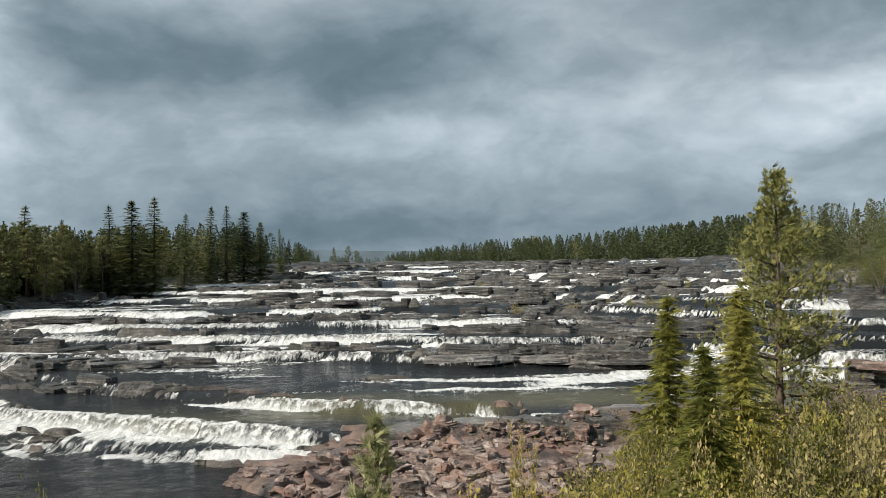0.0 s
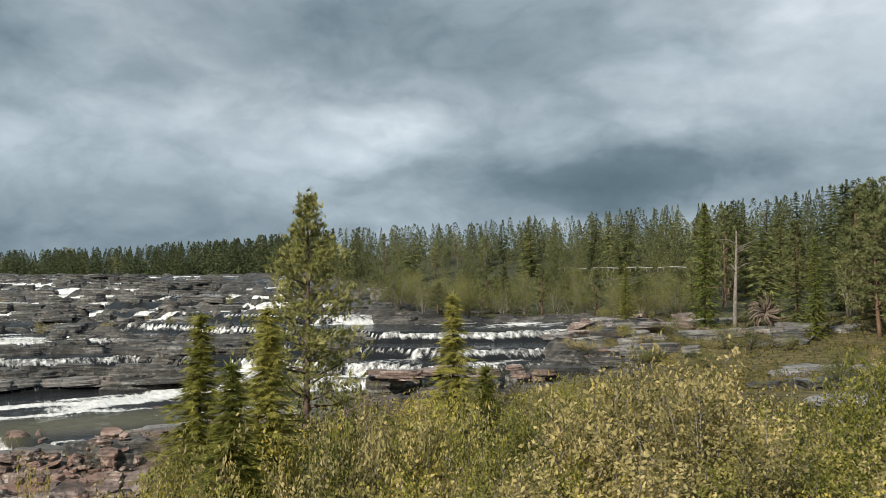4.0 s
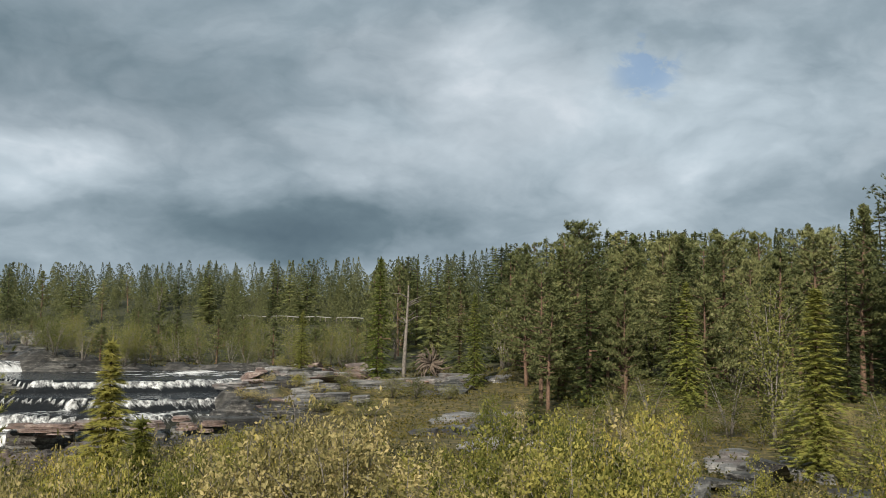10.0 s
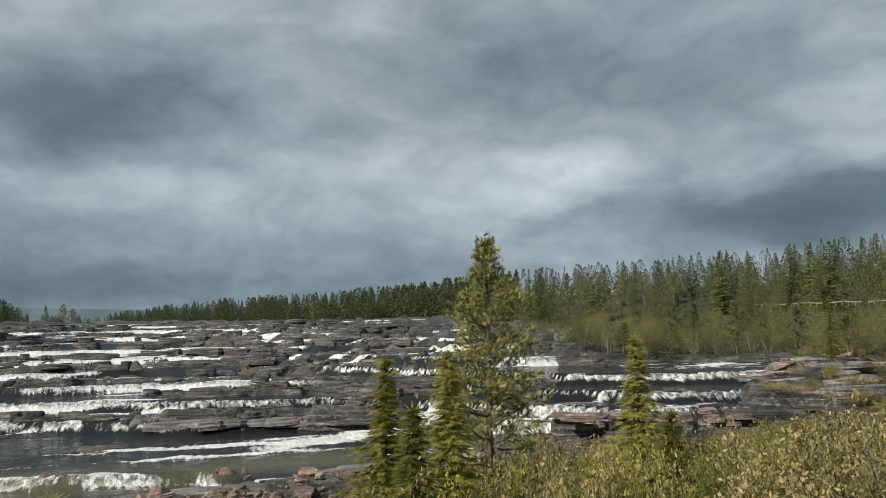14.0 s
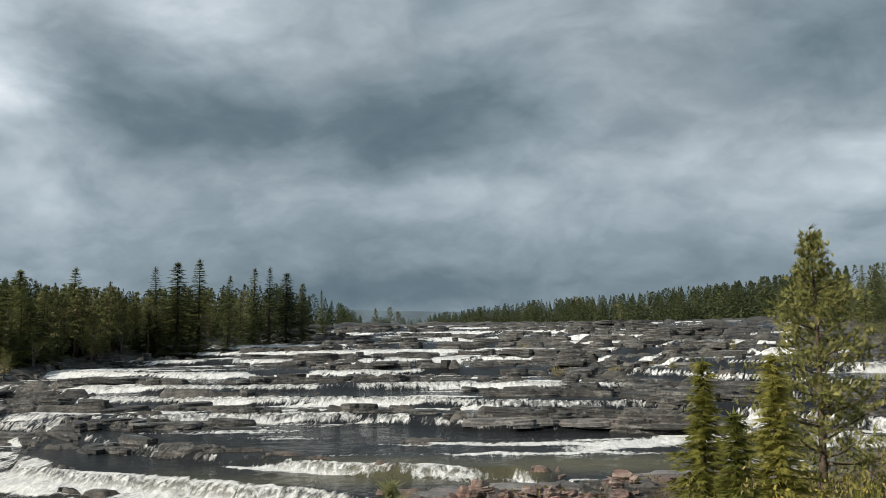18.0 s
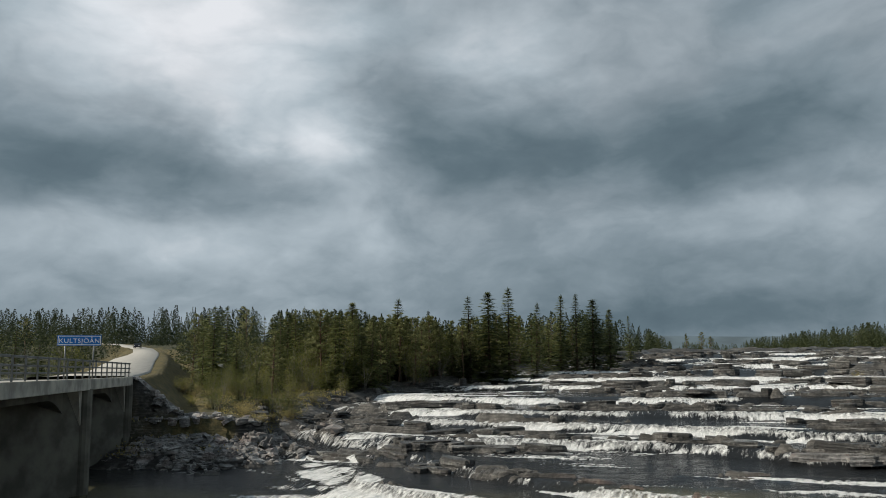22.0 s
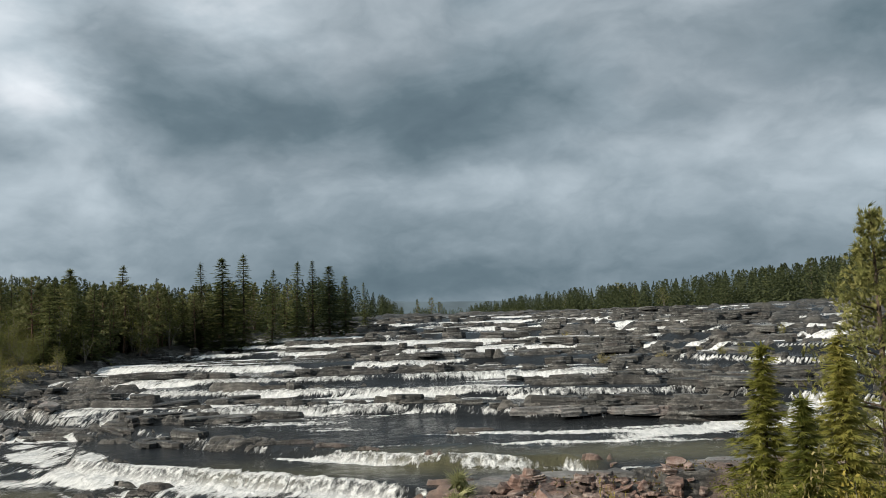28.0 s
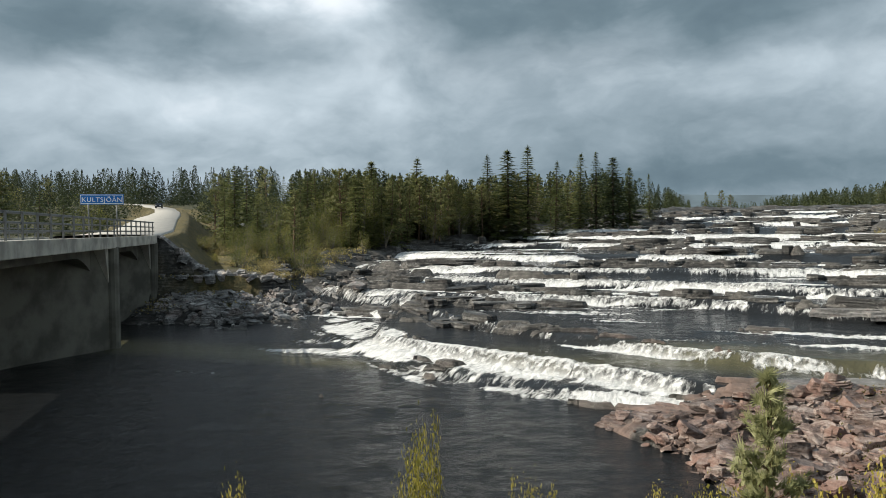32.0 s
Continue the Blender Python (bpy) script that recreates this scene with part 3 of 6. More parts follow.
    pink = smooth(24 - np.hypot(x + 10, y - 24), 0, 16) * smooth(rough_noise(x * 0.8, y * 0.8, 3), 0.3, 0.65)
    # water: steps, with a smooth lip at every rim, curtains and aprons of foam
    water = fall + 0.03
    streak = rough_noise(c * 0.07 + 3, s * 0.55, 4)
    wide = rough_noise(c * 0.05 + 60, s * 0.10 + 5, 3)
    apron = np.interp(s, [24, 30, 35, 38, 50, 66, 75], [4.2, 4.6, 3.8, 1.6, 1.3, 1.8, 2.4]) + np.interp(s, [60, 80], [2.0, 8.0]) * np.clip(wide - 0.3, 0, 1) * np.clip(drop, 0.3, 1.0)
    side = smooth(c, 18, 23) * smooth(-s, -80, -66)
    apron = apron * (1 - side) + 1.0 * side
    white = smooth(-before, -apron, -0.1) * np.clip(drop * 1.2, 0.62, 1.0)
    curtain = smooth(-before, -0.8, -0.3) * smooth(before, -1, 1)
    comb = rough_noise(c * 1.9, s * 0.2, 2)
    flow = smooth(0.35 * side + rough_noise(c * 0.10 + 7, s * 0.06 + 31, 4) + np.interp(s, [40, 62, 80], [0.45, 0.3, 0.0]), 0.42, 0.6)
    white = white * (0.15 + 0.85 * flow)
    white = white * (1 - curtain * smooth(-comb, -0.62, -0.42) * 0.7 * smooth(-s, -66, -50) * (1 - side))
    lowest = (drop < 0.35) * (s < 36) * (c < 2)
    white = white * np.where(lowest, np.clip(0.55 + 3.2 * (rough_noise(c * 0.2 + 4, s * 0.3, 3) - 0.36), 0.4, 1), 1.0)
    lively = np.interp(s, [22, 26, 31, 34, 40, 60, 80, 110, 190], [-0.8, -0.5, 0.0, 0.0, -0.12, -0.06, 0.16, 0.34, 0.38])
    thread = rough_noise(c * 0.75 + 3, s * 0.16, 4)
    white = white * np.where(s < 38, 0.4 + 1.1 * thread, 1.0)
    spray = np.zeros(x.shape)
    for jc, js, jl, jw, gain, turn in JETS:
        ct, st = math.cos(radians(turn)), math.sin(radians(turn))
        u, v = (c - jc) * ct + (s - js) * st, -(c - jc) * st + (s - js) * ct + (wide - 0.5) * 0.9
        spray = np.maximum(spray, gain * smooth(-np.hypot(u / jl, v / jw), -1.15, -0.5))
    white = np.maximum(white, spray * (0.2 + 1.15 * thread))
    foam = np.maximum(white * 1.0, (streak - 0.52) * 2.6 + (wide - 0.5) * 1.6 + lively)
    tone = 0.6 * cid + 0.4 * fid
    gone = 1 - smooth(-c, 27, 31) * smooth(-s, -46, -43)
    foam = foam * gone - 0.3 * (1 - gone)
    fallen = smooth(-before, -1.0, -0.2) * smooth(drop, 0.2, 0.4)
    return z, water, sd, bare, pink, foam, s, c, tone, fallen

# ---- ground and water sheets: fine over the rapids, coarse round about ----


def sheet(name, X, Y, Z, keep, mat, masks, smooth_shade=True):
    rows, cols = X.shape
    idx = np.arange(rows * cols).reshape(rows, cols)
    nxt = np.roll(idx, -1, axis=1)
    quads = np.stack([idx[:-1], idx[1:], nxt[1:], nxt[:-1]], axis=-1).reshape(-1, 4)
    if keep is not None:
        k4 = keep.reshape(-1)[quads]
        quads = quads[k4.all(axis=1)]
    used = np.unique(quads)
    remap = np.zeros(rows * cols, np.int32)
    remap[used] = np.arange(len(used))
    quads = remap[quads].astype(np.int32)
    co = np.stack([X, Y, Z], axis=-1).reshape(-1, 3)[used].astype(np.float32)
    me = bpy.data.meshes.new(name)
    me.vertices.add(len(co))
    me.vertices.foreach_set("co", co.ravel())
    me.loops.add(quads.size)
    me.loops.foreach_set("vertex_index", quads.ravel())
    me.polygons.add(len(quads))
    me.polygons.foreach_set("loop_start", np.arange(0, quads.size, 4, dtype=np.int32))
    for key, v in masks.items():
        a = me.attributes.new(key, "FLOAT", "POINT")
        a.data.foreach_set("value", v.reshape(-1)[used].astype(np.float32))
    me.update(calc_edges=True)
    me.validate()
    me.materials.append(mat)
    if smooth_shade:
        me.shade_smooth()
    return new(name, me)


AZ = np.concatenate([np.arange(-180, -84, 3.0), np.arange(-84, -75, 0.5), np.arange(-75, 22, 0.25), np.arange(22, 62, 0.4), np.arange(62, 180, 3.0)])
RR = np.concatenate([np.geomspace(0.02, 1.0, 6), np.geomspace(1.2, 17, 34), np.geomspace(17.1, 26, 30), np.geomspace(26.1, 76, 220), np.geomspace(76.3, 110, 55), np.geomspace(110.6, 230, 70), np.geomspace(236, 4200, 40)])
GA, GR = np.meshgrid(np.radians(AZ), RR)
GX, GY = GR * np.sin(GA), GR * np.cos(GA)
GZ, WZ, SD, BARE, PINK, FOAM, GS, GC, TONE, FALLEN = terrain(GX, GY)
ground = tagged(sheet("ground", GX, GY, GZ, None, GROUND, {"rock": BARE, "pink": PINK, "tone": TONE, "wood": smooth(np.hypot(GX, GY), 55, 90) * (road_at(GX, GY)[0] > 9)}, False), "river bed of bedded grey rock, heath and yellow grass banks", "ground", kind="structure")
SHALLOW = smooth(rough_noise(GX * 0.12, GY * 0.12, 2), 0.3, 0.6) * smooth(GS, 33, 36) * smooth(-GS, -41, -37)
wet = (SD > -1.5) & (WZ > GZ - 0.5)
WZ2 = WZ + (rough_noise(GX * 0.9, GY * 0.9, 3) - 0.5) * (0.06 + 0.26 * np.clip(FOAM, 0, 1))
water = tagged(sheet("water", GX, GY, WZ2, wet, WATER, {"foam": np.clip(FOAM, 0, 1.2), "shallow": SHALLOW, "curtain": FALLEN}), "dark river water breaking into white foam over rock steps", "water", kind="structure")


def height_at(x, y):
    v = terrain(np.array([[float(x)]]), np.array([[float(y)]]))
    return float(max(v[0][0, 0], -0.4))


def spot(heading, dist, sink=0.05):
    x, y = dist * math.sin(radians(heading)), dist * math.cos(radians(heading))
    return x, y, height_at(x, y) - sink


# ---- the bridge ----
BM = Matrix(((BX, -BY, 0, BRIDGE_A[0]), (BY, BX, 0, BRIDGE_A[1]), (0, 0, 1, 0), (0, 0, 0, 1)))
bridge = thing("road_bridge", BM, "old grey concrete road bridge on wide piers with steel railing", "bridge")

# ---- trees ----


def quads_mesh(name, P, A, B, mat):
    """Diamond leaves at points P with half axes A and B."""
    n = len(P)
    v = np.empty((n, 4, 3))
    v[:, 0], v[:, 1], v[:, 2], v[:, 3] = P - A, P + B, P + A, P - B
    f = np.arange(n * 4, dtype=np.int32).reshape(n, 4)
    me = bpy.data.meshes.new(name)
    me.vertices.add(n * 4)
    me.vertices.foreach_set("co", v.astype(np.float32).ravel())
    me.loops.add(n * 4)
    me.loops.foreach_set("vertex_index", f.ravel())
    me.polygons.add(n)
    me.polygons.foreach_set("loop_start", np.arange(0, n * 4, 4, dtype=np.int32))
    me.update(calc_edges=True)
    me.materials.append(mat)
    return me


def sprays_mesh(name, P, A, B, mat):
    """Fans of three pointed sprays, each growing from P - A towards P + A, spread along B."""
    n = len(P)
    v = np.empty((n, 5, 3))
    v[:, 0], v[:, 1] = P - A - 0.55 * B, P - A + 0.55 * B
    v[:, 2], v[:, 3], v[:, 4] = P + 0.7 * A - 1.7 * B, P + 1.15 * A + 0.2 * B, P + 0.6 * A + 1.8 * B
    f = (np.arange(n, dtype=np.int32)[:, None] * 5 + np.array([0, 1, 2, 0, 1, 3, 0, 1, 4], dtype=np.int32)).reshape(-1)
    me = bpy.data.meshes.new(name)
    me.vertices.add(n * 5)
    me.vertices.foreach_set("co", v.astype(np.float32).ravel())
    me.loops.add(n * 9)
    me.loops.foreach_set("vertex_index", f)
    me.polygons.add(n * 3)
    me.polygons.foreach_set("loop_start", np.arange(0, n * 9, 3, dtype=np.int32))
    me.update(calc_edges=True)
    me.materials.append(mat)
    return me


def unit(v):
    return v / np.maximum(np.linalg.norm(v, axis=-1, keepdims=True), 1e-9)


def tube(name, lines, mat, sides=5):
    """Tapered limbs: each line is a list of (x, y, z, radius)."""
    verts, faces = [], []
    for line in lines:
        base = len(verts)
        for i, (x, y, z, r) in enumerate(line):
            x0, y0, z0, _ = line[max(i - 1, 0)]
            x1, y1, z1, _ = line[min(i + 1, len(line) - 1)]
            t = Vector((x1 - x0, y1 - y0, z1 - z0)).normalized()
            u = t.orthogonal().normalized()
            w = t.cross(u)
            for k in range(sides):
                a = 2 * math.pi * k / sides
                p = Vector((x, y, z)) + (u * math.cos(a) + w * math.sin(a)) * r
                verts.append(tuple(p))
        for i in range(len(line) - 1):
            for k in range(sides):
                k2 = (k + 1) % sides
                faces.append((base + i * sides + k, base + i * sides + k2, base + (i + 1) * sides + k2, base + (i + 1) * sides + k))
        faces.append(tuple(base + k for k in reversed(range(sides))))
    return mesh_of(name, verts, faces, mat, True)


def spruce_meshes(seed, h=10.0, w=1.6, rows=28, per=9, mat=None, bark=None, low=0.03, gap=0.08, taper=0.85, pieces=4, slim=0.3, floor=0.018, fine=0.8):
    """A spruce: whorls of drooping feathered branches that shorten towards a spire. Returns trunk and crown."""
    rng = np.random.default_rng(seed)
    P, A, B = [], [], []
    lean = rng.normal(0, 0.012, 2)
    up = np.array([0.0, 0.0, 1.0])
    for i in range(rows):
        f = 1 - (1 - (i + 0.25 * rng.random()) / rows) ** 1.3
        z = h * (low + (0.985 - low) * f)
        reach = w * (1 - f) ** taper * (1.0 if i % 2 == 0 else 0.68) * (0.85 + 0.25 * rng.random()) + 0.035 * w
        count = max(5, int(per * (1 - f * 0.4)))
        first = rng.random() * 6.3
        for b in range(count):
            if rng.random() < gap:
                continue
            a = first + 2 * math.pi * b / count + rng.normal(0, 0.2)
            ln = reach * (0.7 + 0.42 * rng.random())
            out = np.array([math.cos(a), math.sin(a), 0.0])
            side = np.array([-out[1], out[0], 0.0])
            rise = 0.35 * f - 0.25 + rng.normal(0, 0.06)
            k = max(2, int(round(pieces * (0.45 + 0.55 * ln / w)))) if ln > 0.06 * w else 1
            for q in range(k):
                g = (q + 0.75) / k
                p = np.array([lean[0] * z, lean[1] * z, z]) + out * ln * g + up * ln * (rise * g - 0.22 * g * g * (1 - f)) + rng.normal(0, 0.015 * w, 3)
                size = fine * ln / k * (1.15 - 0.35 * g) + floor * w * (1 + 1.6 * f)
                for hand in (-1, 1):
                    d = unit(out * (0.75 + 0.5 * g) + side * hand * (0.95 - 0.5 * g) + up * (-0.22 - 0.15 * rng.random()) + rng.normal(0, 0.16, 3))
                    P.append(p + d * size * 0.7)
                    A.append(d * size)
                    B.append(unit(np.cross(d, up) + rng.normal(0, 0.35, 3)) * size * slim)
    for q in range(5):
        P.append(np.array([lean[0] * h, lean[1] * h, h * (0.955 + 0.008 * q)]))
        A.append(np.array([rng.normal(0, 0.02 * w), rng.normal(0, 0.02 * w), h * 0.025]))
        B.append(rng.normal(0, 0.02 * w, 3))
    crown = sprays_mesh("crown", np.array(P), np.array(A), np.array(B), mat or SPRUCE_GREEN)
    trunk = tube("trunk", [[(lean[0] * z, lean[1] * z, z, 0.012 * h * (1 - z / h) + 0.008) for z in np.linspace(-0.3, h * 0.97, 6)]], bark or BARK)
    return trunk, crown


def pine_meshes(seed, h=10.0, w=1.7, limbs=46, tufts=9, start=0.3, mat=None, bark=None, size=0.26, dome=False, slim=0.3, lift=0.75):
    """A pine: bare lower trunk, rising limbs that carry tufts of needles."""
    rng = np.random.default_rng(seed)
    P, A, B, lines = [], [], [], []
    bend = rng.normal(0, 0.02, 2)

    def stem(z):
        return np.array([bend[0] * z + 0.02 * h * math.sin(z * 0.5 + seed) * 0.3, bend[1] * z, z])
    lines.append([(*stem(z), 0.016 * h * (1 - 0.93 * z / h) + 0.008) for z in np.linspace(-0.3, h * 0.98, 9)])
    for i in range(limbs):
        f = start + (1 - start) * (i + rng.random()) / limbs
        a = i * 2.4 + rng.normal(0, 0.4)
        g = (f - start) / (1 - start)
        ln = w * ((1 - g) ** 0.85 * min(1.0, 0.62 + 1.8 * g) if not dome else math.sqrt(max(0.05, 1 - (g - 0.35) ** 2 / 0.45))) * (0.55 + 0.6 * rng.random()) + 0.07 * w
        root = stem(f * h * 0.97)
        rise = 0.15 + lift * g + rng.normal(0, 0.12)
        d = unit(np.array([math.cos(a), math.sin(a), rise]))
        tip = root + d * ln
        mid = root + d * ln * 0.5 - np.array([0, 0, 0.05 * ln])
        if limbs < 90 or i % 2 == 0:
            lines.append([(*root, 0.006 * h * (1 - 0.8 * g) + 0.004), (*mid, 0.004 * h * (1 - 0.8 * g) + 0.003), (*tip, 0.004)])
        pads = [1 - 0.62 * (j + rng.random()) / (2 + int(3 * ln / w)) for j in range(2 + int(3 * ln / w))]
        for q in range(int(tufts * (0.4 + 0.85 * ln / w))):
            u = pads[q % len(pads)]
            c = root + (tip - root) * u + rng.normal(0, 1, 3) * np.array([1, 1, 0.6]) * (0.07 * ln + 0.03 * w)
            for s in range(2):
                e = unit(d * 0.6 + np.array([0, 0, 0.5]) + rng.normal(0, 0.65, 3))
                sz = size * (0.6 + 0.7 * rng.random())
                P.append(c + e * sz * 0.4)
                A.append(e * sz)
                B.append(unit(np.cross(e, rng.normal(0, 1, 3))) * sz * slim)
    return tube("trunk", lines, bark or RED_BARK), sprays_mesh("crown", np.array(P), np.array(A), np.array(B), mat or PINE_GREEN)


def bush_meshes(seed, h=2.0, w=1.0, stems=7, twigs=9, leaves=26, size=0.05, mat=None, bark=None, upright=1.0, spread=0.16):
    """A birch or willow bush: stems, twigs, and many single leaves."""
    rng = np.random.default_rng(seed)
    P, A, B, lines = [], [], [], []
    for i in range(stems):
        a = rng.random() * 2 * math.pi
        lean = np.array([math.cos(a), math.sin(a)]) * w * rng.random() ** 0.6
        top = h * (0.65 + 0.35 * rng.random()) * (1 - 0.25 * np.linalg.norm(lean) / w)
        pts = [np.array([lean[0] * t ** 1.4, lean[1] * t ** 1.4, top * t]) for t in (-0.05, 0.35, 0.7, 1.0)]
        pts[0] = np.array([lean[0] * 0.05, lean[1] * 0.05, -0.15])
        lines.append([(*p, r * h) for p, r in zip(pts, (0.008, 0.006, 0.004, 0.001))])
        for k in range(twigs):
            t = 0.22 + 0.78 * (k + rng.random()) / twigs
            root = np.array([lean[0] * t ** 1.4, lean[1] * t ** 1.4, top * t])
            b = rng.random() * 2 * math.pi
            ln = h * spread * (1.25 - 0.75 * t) * (0.6 + 0.8 * rng.random())
            d = unit(np.array([math.cos(b), math.sin(b), 0.5 * upright + 0.4 * rng.random()]))
            tip = root + d * ln * 1.3
            if k % 2 == 0:
                lines.append([(*root, 0.0025 * h), (*tip, 0.001 * h)])
            n = leaves
            u = rng.random((n, 1)) ** 0.7
            c = root + (tip - root) * u + rng.normal(0, ln * 0.3, (n, 3))
            e = unit(rng.normal(0, 1, (n, 3)) + np.array([0, 0, -0.3]))
            sz = size * (0.6 + 0.8 * rng.random((n, 1)))
            P.append(c)
            A.append(e * sz)
            B.append(unit(np.cross(e, rng.normal(0, 1, (n, 3)))) * sz * 0.52)
    return tube("stem", lines, bark or GREY_BARK, 4), quads_mesh("foliage", np.concatenate(P), np.concatenate(A), np.concatenate(B), mat or BIRCH_GREEN)


def plant(name, meshes, x, y, z, scale, turn, label, category, group="", wide=None):
    """A tree or bush out of shared meshes, as a thing with its parts."""
    ob = new(name)
    ob.matrix_basis = pose(x, y, z, 0, 0, turn)
    ob.scale = (wide or scale, wide or scale, scale)
    for me in meshes:
        part(me.name.split(".")[0], me, ob)
    return tagged(ob, label, category, group)


SPRUCES = [spruce_meshes(s, 10, w, 30, 9, pieces=4, slim=0.34) for s, w in ((1, 1.9), (2, 2.3), (3, 1.6), (4, 2.0))]
PINES = [pine_meshes(s, 10, w, 34, 26, st, size=0.17, dome=dm, slim=0.4) for s, w, st, dm in ((21, 2.3, 0.3, False), (22, 2.2, 0.2, True), (23, 2.1, 0.45, True), (24, 2.4, 0.15, False))]
BIRCHES = [bush_meshes(s, 8, 2.0, 5, 10, 22, 0.095, BIRCH_WOOD, spread=0.2) for s in (31, 32, 33)]
FINE_SPRUCES = [spruce_meshes(s, 10, w, 38, 10, pieces=6, slim=0.3) for s, w in ((8, 1.9), (9, 2.3), (10, 1.6))]
FINE_PINES = [pine_meshes(s, 10, w, 40, 50, st, size=0.13, dome=dm, slim=0.36) for s, w, st, dm in ((27, 2.4, 0.25, False), (28, 2.3, 0.15, True), (29, 2.1, 0.4, True))]
FINE_BIRCHES = [bush_meshes(s, 8, 1.8, 6, 12, 36, 0.068, BIRCH_WOOD, spread=0.17) for s in (36, 37)]
FAR_SPRUCES = [spruce_meshes(s, 10, w, 26, 8, pieces=3, slim=0.38) for s, w in ((5, 1.9), (6, 2.3), (7, 1.7))]
FAR_PINES = [pine_meshes(s, 10, w, 28, 20, st, size=0.19, dome=dm, slim=0.42) for s, w, st, dm in ((25, 2.2, 0.25, False), (26, 2.1, 0.4, True), (30, 2.2, 0.2, True))]
FAR_BIRCHES = [bush_meshes(s, 8, 2.1, 5, 8, 20, 0.115, BIRCH_WOOD, spread=0.2) for s in (34, 35)]


def slab_between(name, outline, y0, y1, mat, parent, bevel=0.0, label=""):
    """A solid with the outline (x, z), drawn out from y0 to y1."""
    bm = bmesh.new()
    a = [bm.verts.new((x, y0, z)) for x, z in outline]
    b = [bm.verts.new((x, y1, z)) for x, z in outline]
    bm.faces.new(a)
    bm.faces.new(list(reversed(b)))
    n = len(outline)
    for i in range(n):
        bm.faces.new((a[(i + 1) % n], a[i], b[i], b[(i + 1) % n]))
    bmesh.ops.recalc_face_normals(bm, faces=bm.faces)
    if bevel:
        bmesh.ops.bevel(bm, geom=list(bm.edges), offset=bevel, segments=1, affect="EDGES")
    return part(name, bm_mesh(name, bm, mat), parent, label)


def leaning_wall(name, x, thick, z0, z1, parent, run=7.2, skew=-1.55, nose=0.35):
    """A pier wall that stands askew under the deck, with a rounded nose upstream."""
    bm = bmesh.new()
    outline = []
    for k in range(7):
        a = math.pi * (k / 6)
        outline.append((x - thick / 2 + math.cos(a) * thick / 2, 0.25 - math.sin(a) * nose))
    outline += [(x - thick, 0.4), (x - thick + skew * run, 0.4 + run), (x + skew * run, 0.4 + run)]
    a = [bm.verts.new((p, q, z0)) for p, q in outline]
    b = [bm.verts.new((p, q, z1)) for p, q in outline]
    bm.faces.new(list(reversed(a)))
    bm.faces.new(b)
    n = len(outline)
    for i in range(n):
        bm.faces.new((a[i], a[(i + 1) % n], b[(i + 1) % n], b[i]))
    bmesh.ops.recalc_face_normals(bm, faces=bm.faces)
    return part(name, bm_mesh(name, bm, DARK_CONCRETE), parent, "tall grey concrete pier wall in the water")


DX0, DX1 = -9.0, BL + 1.0
box("deck", DX0, 0.3, DECK - 0.42, DX1, 7.7, DECK - 0.06, CONCRETE, bridge, 0.02)
box("edge_beam", DX0, 0.0, DECK - 0.5, DX1, 0.34, DECK + 0.12, CONCRETE, bridge, 0.03, "pale weathered concrete edge beam")
box("edge_beam", DX0, 7.66, DECK - 0.5, DX1, 8.0, DECK + 0.12, CONCRETE, bridge, 0.03, "pale weathered concrete edge beam")
box("carriageway", DX0, 0.36, DECK - 0.056, DX1, 7.64, DECK - 0.01, GRAVEL, bridge, 0.004, "pale worn road surface")
PIERS = (-5.5, 22.0, 38.6)


def haunch(x):
    near = min(abs(x - p + 0.6) for p in PIERS)
    return DECK - 0.9 - 1.5 * max(0.0, 1 - near / 5.2) ** 1.7


xs = [DX0 + (DX1 - DX0) * i / 96 for i in range(97)]
for y0, y1 in ((1.1, 2.0), (6.0, 6.9)):
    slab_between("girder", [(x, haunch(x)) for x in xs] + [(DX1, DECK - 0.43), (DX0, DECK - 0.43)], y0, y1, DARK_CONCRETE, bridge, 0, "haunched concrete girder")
for p in PIERS:
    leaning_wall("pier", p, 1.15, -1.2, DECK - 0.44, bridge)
    slab_between("bracket", [(p - 1.15, DECK - 2.4), (p, DECK - 2.4), (p + 0.9, DECK - 0.52), (p - 2.05, DECK - 0.52)], 0.36, 1.08, CONCRETE, bridge, 0.02, "flared concrete bracket under the edge beam")

post = bm_mesh("post", box_bm(-0.05, -0.035, 0, 0.05, 0.035, 1.02, 0.008), GALVANISED)
for side in (0.17, 7.83):
    n_posts = 24
    for i in range(n_posts):
        o = part("rail_post", post, bridge)
        o.location = (DX0 + 1.0 + i * 1.98, side, DECK + 0.12)
    for z, hgt in ((0.97, 0.05), (0.62, 0.04), (0.32, 0.04)):
        box("rail", DX0, side + 0.04, DECK + 0.12 + z - hgt, DX1, side + 0.09, DECK + 0.12 + z + hgt, GALVANISED, bridge, 0.015, "grey galvanised hand rail")


def to_mesh(name, text, height, depth, mat):
    cu = bpy.data.curves.new(name, "FONT")
    cu.body, cu.size, cu.extrude, cu.align_x = text, height, depth, "CENTER"
    cu.space_character = 1.12
    tmp = bpy.data.objects.new(name, cu)
    me = bpy.data.meshes.new_from_object(tmp)
    bpy.data.objects.remove(tmp)
    me.materials.clear()
    me.materials.append(mat)
    return me


